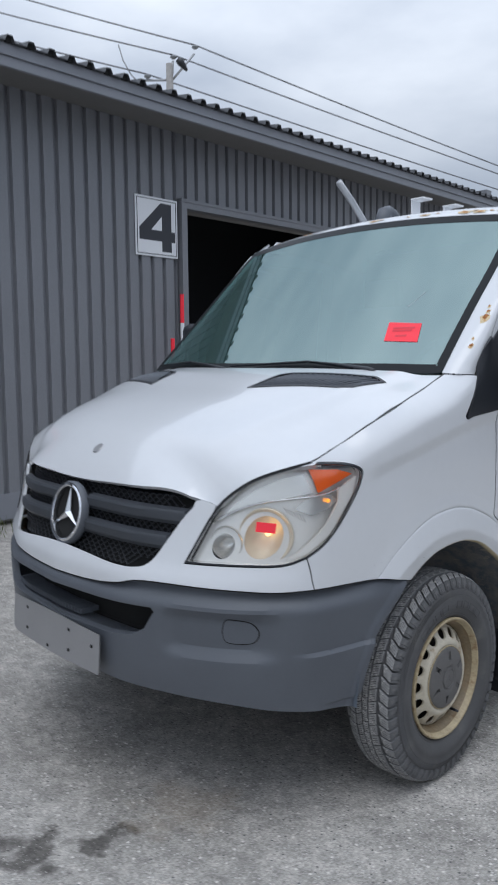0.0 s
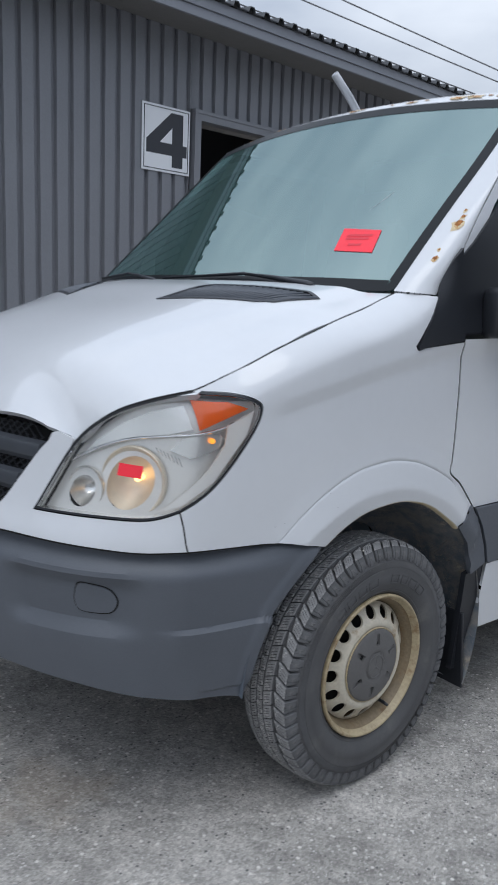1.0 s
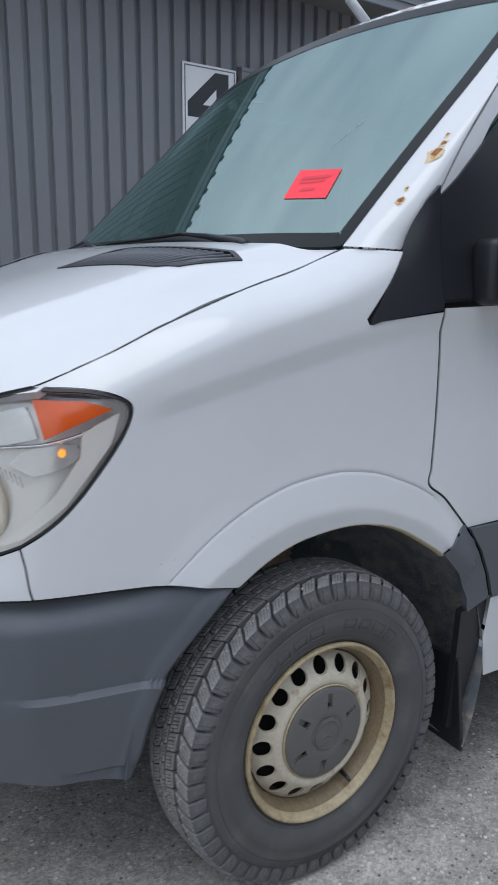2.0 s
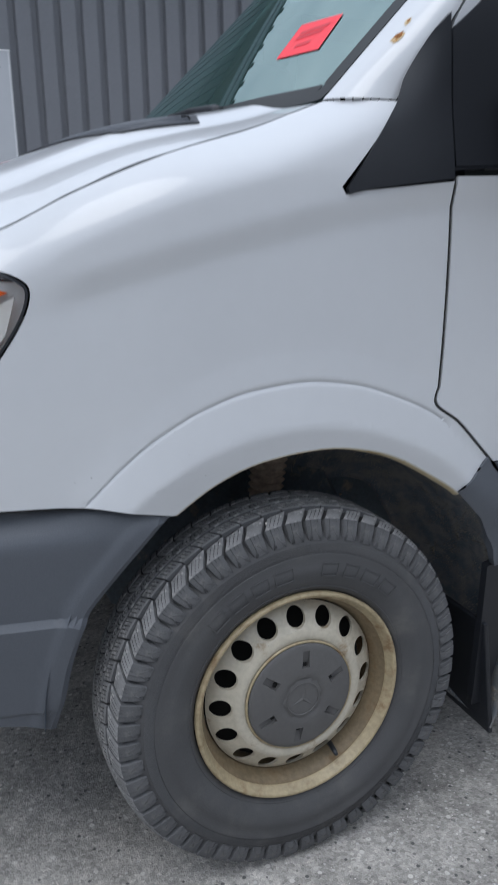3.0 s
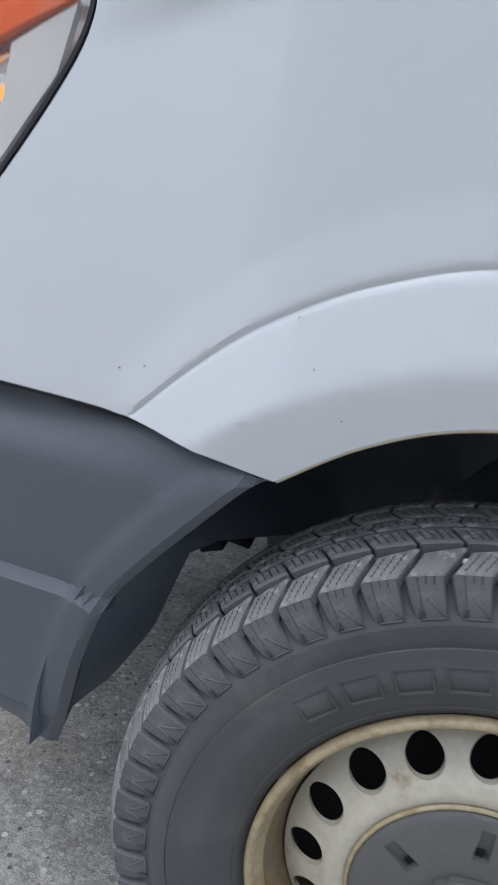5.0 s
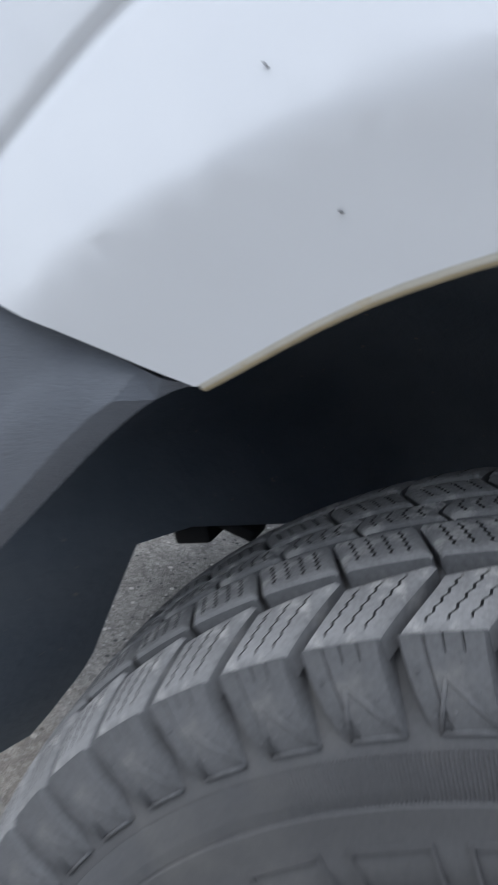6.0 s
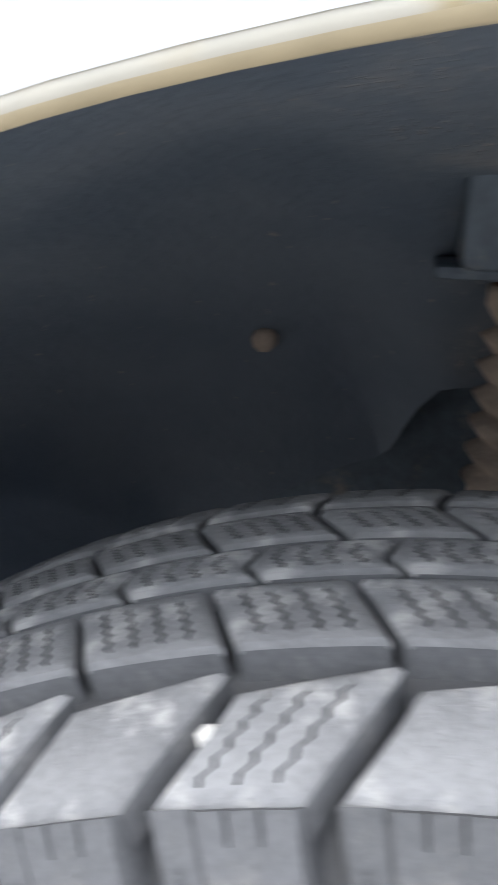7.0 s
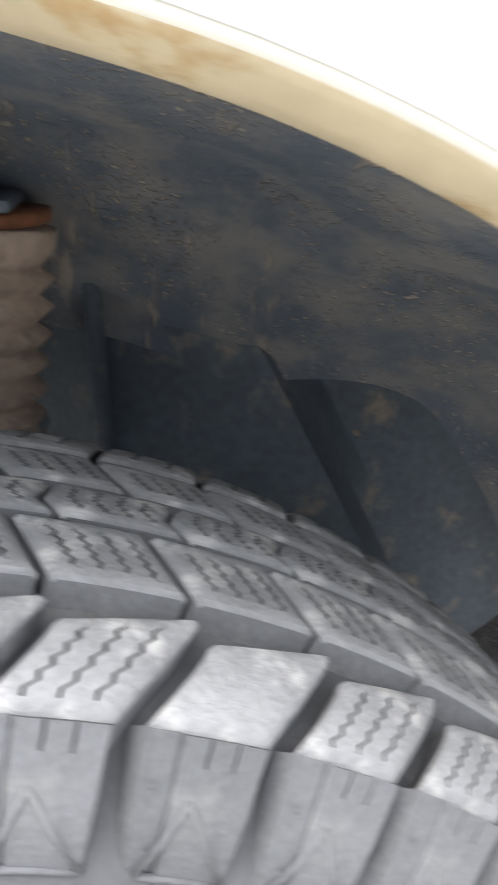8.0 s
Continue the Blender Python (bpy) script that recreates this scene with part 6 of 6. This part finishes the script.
wall = bmesh.new()
for u0, u1, z0, z1 in ((U0, DOOR_U, 0, TOP), (DOOR_U, DOOR_U + DOOR_W, DOOR_H, TOP), (DOOR_U + DOOR_W, U1, 0, TOP)):
    box(wall, (-0.11, (u0 + u1) / 2, (z0 + z1) / 2), (0.2, u1 - u0, z1 - z0))
wall_1 = tagged(part("wall_1", set_in(wall), M_concrete, None, "warehouse wall with charcoal steel cladding"), category="wall", kind="structure")
for u0, u1, z0 in ((U0, DOOR_U - 0.09, BASE), (DOOR_U - 0.09, DOOR_U + DOOR_W + 0.09, DOOR_H + 0.12), (DOOR_U + DOOR_W + 0.09, U1, BASE)):
    part("cladding", cladding(u0, u1, z0, TOP), M_wall, wall_1, "charcoal ribbed steel cladding")
b = bmesh.new()
box(b, (0.02, (U0 + DOOR_U) / 2 - 0.05, BASE / 2 + 0.02), (0.06, DOOR_U - U0 - 0.1, BASE - 0.04))
box(b, (0.02, (U1 + DOOR_U + DOOR_W) / 2 + 0.05, BASE / 2 + 0.02), (0.06, U1 - DOOR_U - DOOR_W - 0.1, BASE - 0.04))
part("plinth", set_in(b), M_fascia, wall_1, "grey base flashing")
door_1 = bmesh.new()
box(door_1, (0.03, DOOR_U - 0.045, DOOR_H / 2), (0.12, 0.085, DOOR_H))
box(door_1, (0.03, DOOR_U + DOOR_W + 0.045, DOOR_H / 2), (0.12, 0.085, DOOR_H))
box(door_1, (0.03, DOOR_U + DOOR_W / 2, DOOR_H + 0.055), (0.12, DOOR_W + 0.175, 0.11))
box(door_1, (0.075, DOOR_U + DOOR_W / 2, DOOR_H + 0.085), (0.05, DOOR_W + 0.19, 0.03))
tagged(part("door_1", set_in(door_1), M_wall, None, "grey steel frame of an open loading bay"), category="door frame", kind="structure")
# unseen box closing the bay, its near-black colour standing in for shade
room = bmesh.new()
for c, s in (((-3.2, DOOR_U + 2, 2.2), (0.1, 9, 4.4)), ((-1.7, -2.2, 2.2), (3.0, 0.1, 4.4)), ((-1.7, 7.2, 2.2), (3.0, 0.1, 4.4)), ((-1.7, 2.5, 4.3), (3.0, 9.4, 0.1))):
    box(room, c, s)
tagged(part("wall_2", set_in(room), M_dark, None, "unseen bay walls, near-black in place of the bay's shade"), category="wall", kind="structure")
b = bmesh.new()
for n0, n1, z0, z1, m in ((0.02, 0.60, 4.235, 4.17, 0),):
    vs = [b.verts.new(p) for p in ((n0, U0, z0), (n1, U0, z1), (n1, U1, z1), (n0, U1, z0), (n0, U0, z0 + 0.02), (n1, U0, z1 + 0.02), (n1, U1, z1 + 0.02), (n0, U1, z0 + 0.02))]
    for f in ((0, 1, 2, 3), (4, 7, 6, 5), (0, 4, 5, 1), (1, 5, 6, 2), (2, 6, 7, 3), (3, 7, 4, 0)):
        b.faces.new([vs[i] for i in f])
bmesh.ops.recalc_face_normals(b, faces=b.faces)
tagged(part("soffit", set_in(b), M_soffit, None, "grey sheet soffit under the eaves"), category="soffit", kind="structure")
fascia = bmesh.new()
box(fascia, (0.615, (U0 + U1) / 2, 4.215), (0.03, U1 - U0, 0.085))
box(fascia, (0.635, (U0 + U1) / 2, 4.31), (0.03, U1 - U0, 0.095))
tagged(part("fascia", set_in(fascia), M_fascia, None, "grey steel fascia in two steps"), category="fascia", kind="structure")
roof_b = bmesh.new()
cols, u = [], U0 + 0.0
while u < U1:
    for du, h in ((0, 0.0), (0.115, 0.0), (0.138, 0.05), (0.188, 0.05), (0.211, 0.0)):
        cols.append((u + du, h))
    u += 0.2115
for a, c in zip(cols, cols[1:]):
    if c[0] - a[0] > 1e-4:
        p = [(0.70, a[0], 4.365 + a[1]), (0.70, c[0], 4.365 + c[1]), (-9, c[0], 5.78 + c[1]), (-9, a[0], 5.78 + a[1])]
        t = [roof_b.verts.new(q) for q in p]
        l_ = [roof_b.verts.new((q[0], q[1], q[2] - 0.008)) for q in p]
        roof_b.faces.new(t)
        roof_b.faces.new(l_[::-1])
        roof_b.faces.new((t[0], l_[0], l_[1], t[1]))
tagged(part("roof_sheet", set_in(roof_b), M_roof, None, "dark ribbed steel roof sheets"), category="roof", kind="structure")
filler = bmesh.new()
u = U0
while u < U1:
    box(filler, (0.66, u + 0.163, 4.385), (0.03, 0.05, 0.05))
    u += 0.2115
part("rib_closers", set_in(filler), M_hole, wall_1)
gable = bmesh.new()
box(gable, (-4.5, U1 - 0.1, 2.4), (9.0, 0.2, 4.8))
box(gable, (-4.5, U0 + 0.1, 2.4), (9.0, 0.2, 4.8))
tagged(part("wall_3", set_in(gable), M_wall, None, "charcoal end walls of the warehouse"), category="wall", kind="structure")

# unseen wall, added to keep low sky light off the van's side
b = bmesh.new()
box(b, (9.1, 12.0, 2.3), (0.2, 34.0, 4.6), None, 0.01)
tagged(part("wall_4", b, M_wall, None, "unseen charcoal wall added across the yard to block low sky"), category="wall", kind="structure")

# bay number sign
sign_4 = thing("bay_sign", "white bay number sign with a black border on the cladding", "sign")
b = bmesh.new()
box(b, (0.05, 0.012, 3.118), (0.012, 0.63, 0.662), None, 0.003)
part("board", set_in(b), M_white, sign_4)
b = bmesh.new()
for c, s in (((0.0575, 0.012, 3.423), (0.003, 0.585, 0.008)), ((0.0575, 0.012, 2.813), (0.003, 0.585, 0.008)), ((0.0575, -0.277, 3.118), (0.003, 0.008, 0.61)), ((0.0575, 0.301, 3.118), (0.003, 0.008, 0.61))):
    box(b, c, s)
part("border_line", set_in(b), M_ink, sign_4)
b = bmesh.new()
four = [(0.10, -0.27), (0.245, -0.27), (0.245, -0.155), (0.30, -0.155), (0.30, -0.035), (0.245, -0.035), (0.245, 0.275), (0.085, 0.275), (-0.235, -0.02), (-0.235, -0.155), (0.10, -0.155)]
hole = [(0.10, -0.035), (0.10, 0.125), (-0.06, -0.035)]
numeral = sheet(lambda u, z: (0.0565, 0.012 + u, 3.118 + z), [(a - 0.025, c) for a, c in four], 0.08, 0.003, holes=[[(a - 0.025, c) for a, c in hole]])
bmesh.ops.recalc_face_normals(numeral, faces=numeral.faces)
part("numeral_four", set_in(numeral), M_ink, sign_4, "bold black figure 4")

# company board, its lettering as plain bars
board = thing("company_board", "white company board with black slab shapes and red bars", "sign")
b = bmesh.new()
box(b, (0.06, -4.1, 2.280), (0.02, 2.9, 0.86), None, 0.003)
part("board", set_in(b, -0.13), M_lightgrey, board)
b = bmesh.new()
for c, s in (((0.06, -4.1, 2.715), (0.026, 2.93, 0.012)), ((0.06, -2.645, 2.280), (0.026, 0.012, 0.87))):
    box(b, c, s)
part("board_edge", set_in(b, -0.13), M_white, board)


def slab(poly, m, name):
    s = sheet(lambda u, z: (0.0725, u, z), poly, 0.2, 0.002)
    return part(name, set_in(s, -0.13), m, board)


slab([(-3.72, 1.980), (-3.56, 2.620), (-3.42, 2.620), (-3.58, 1.980)], M_ink, "black_slab")
slab([(-3.40, 2.535), (-3.39, 2.592), (-2.72, 2.592), (-2.78, 2.420), (-2.86, 2.420), (-2.82, 2.535)], M_ink, "black_frame")
slab([(-3.53, 2.110), (-3.50, 2.200), (-2.90, 2.200), (-2.92, 2.110)], M_ink, "black_frame")
for u0, w_, h_ in ((-3.40, 0.17, 0.24), (-3.19, 0.14, 0.17), (-3.03, 0.13, 0.17)):
    slab([(u0, 2.255), (u0 + 0.055, 2.255 + h_), (u0 + 0.055 + w_, 2.255 + h_), (u0 + w_, 2.255)], M_boardred, "red_bar")

# striped marker posts by the bay
for u, n, top_ in ((0.20, 0.25, 2.36), (-0.0, 0.30, 1.85)):
    post = thing("marker_post", "slim red and white striped marker post by the bay", "post", group="marker posts")
    z = top_
    k = 0
    while z > 0.05:
        b = bmesh.new()
        h = min(0.33, z)
        tube(b, [(n, u, z - h), (n, u, z)], 0.024, 10)
        part("band", set_in(b), M_red if k % 2 == 0 else M_white, post, "", 50)
        z -= h
        k += 1

# weeds at the foot of the wall
b = bmesh.new()
for _ in range(1500):
    n, u = abs(random.gauss(0.18, 0.12)) + 0.06, random.uniform(-9, 0.3)
    h, a = random.uniform(0.03, 0.11), random.uniform(0, 6.28)
    d, lean = Vector((math.cos(a), math.sin(a), 0)) * 0.004, Vector((random.uniform(-1, 1), random.uniform(-1, 1), 0)) * h * 0.5
    o = Vector((n, u, 0))
    b.faces.new([b.verts.new(o - d), b.verts.new(o + d), b.verts.new(o + lean + Vector((0, 0, h)))])
tagged(part("weeds", set_in(b), M_grass, None, "low yellow-green weeds along the wall"), category="grass", kind="stuff")

# gear standing up from the van's roof, far side
rack = thing("roof_rack", "galvanised roof rack brackets and bar on the van roof", "roof rack")
b = bmesh.new()
tube(b, [(-0.80, 1.38, 2.735), (-0.80, 1.50, 2.64), (-0.78, 1.62, 2.50), (-0.72, 1.75, 2.36)], 0.022, 10)
part("slanted_bar", b, M_pipe, rack, "", 50)
for y in (2.19, 2.58):
    b = bmesh.new()
    box(b, (-0.79, y, 2.52), (0.012, 0.10, 0.40), None, 0.003)
    box(b, (-0.74, y, 2.72), (0.11, 0.11, 0.012), None, 0.003)
    part("bracket", b, M_white, rack, "white bracket")
b = bmesh.new()
tube(b, [(-0.70, 1.70, 2.30), (-0.70, 1.70, 2.52), (-0.70, 1.72, 2.56), (-0.70, 1.76, 2.575), (-0.70, 1.80, 2.56), (-0.70, 1.86, 2.53)], [0.05, 0.05, 0.05, 0.045, 0.045, 0.035], 14)
part("cap_cover", b, M_plastic, rack, "dark rounded cover", 50)

# power line
pole = thing("utility_pole", "weathered utility pole with insulators on bracket arms", "utility pole", (-21.5, 15.4, 0))
PO = Vector((-21.5, 15.4, 0))


def local(p):
    return Vector(p) - PO


b = bmesh.new()
tube(b, [(0, 0, 0), (0, 0, 6), (0, 0, 12.45)], [0.17, 0.15, 0.13], 12)
part("post", b, M_pole, pole, "", 60)
tips = [(-21.9, 14.68, 11.98), (-21.41, 15.52, 12.72), (-20.95, 16.18, 13.10)]
for start, tip in (((-21.5, 15.4, 11.88), (-22.05, 14.62, 11.84)), ((-21.45, 15.45, 11.85), (-20.93, 16.12, 12.82)), ((-21.43, 15.47, 12.1), (-21.41, 15.49, 12.55))):
    b = bmesh.new()
    tube(b, [local(start), local(start).lerp(local(tip), 0.6), local(tip)], 0.045, 8)
    part("arm", b, M_pipe, pole, "", 50)
for x, y, z in tips:
    b = bmesh.new()
    tube(b, [local((x, y, z - 0.10)), local((x, y, z - 0.04)), local((x, y, z)), local((x, y, z + 0.05))], [0.05, 0.13, 0.12, 0.05], 10)
    part("insulator", b, M_porcelain, pole, "", 40)
b = bmesh.new()
tube(b, [local((-21.28, 15.6, 12.6)), local((-21.22, 15.72, 12.5)), local((-21.1, 15.9, 12.22))], [0.10, 0.15, 0.05], 10)
part("cut_out", b, M_black, pole, "dark switch body", 40)
for (x, y, z), a, c in zip(tips, ((-38.0, 6.6, 18.6), (-38.0, 6.6, 19.6), (-38.0, 9.0, 20.8)), ((-13.9, 42.6, 7.7), (-13.9, 42.6, 8.2), (-14.3, 41.5, 8.6))):
    w = thing("power_cable", "thin grey overhead power cable", "cable", group="power cables")
    for k, (p, q) in enumerate(((Vector(a), Vector((x, y, z + 0.05))), (Vector((x, y, z + 0.05)), Vector(c)))):
        b = bmesh.new()
        tube(b, [p.lerp(q, t / 14) - Vector((0, 0, 0.5 * (t / 14) * (1 - t / 14))) for t in range(15)], 0.026, 6)
        part("span", b, M_wire, w, "", 60)
w = thing("drop_wire", "thin wire hanging from the cable to the roof", "cable")
b = bmesh.new()
tube(b, [(-22.54, 13.87, 13.05), (-22.45, 14.0, 12.5), (-22.3, 14.25, 12.0), (-22.04, 14.62, 11.6), (-21.8, 14.95, 11.45)], 0.018, 6)
part("wire", b, M_wire, w, "", 60)
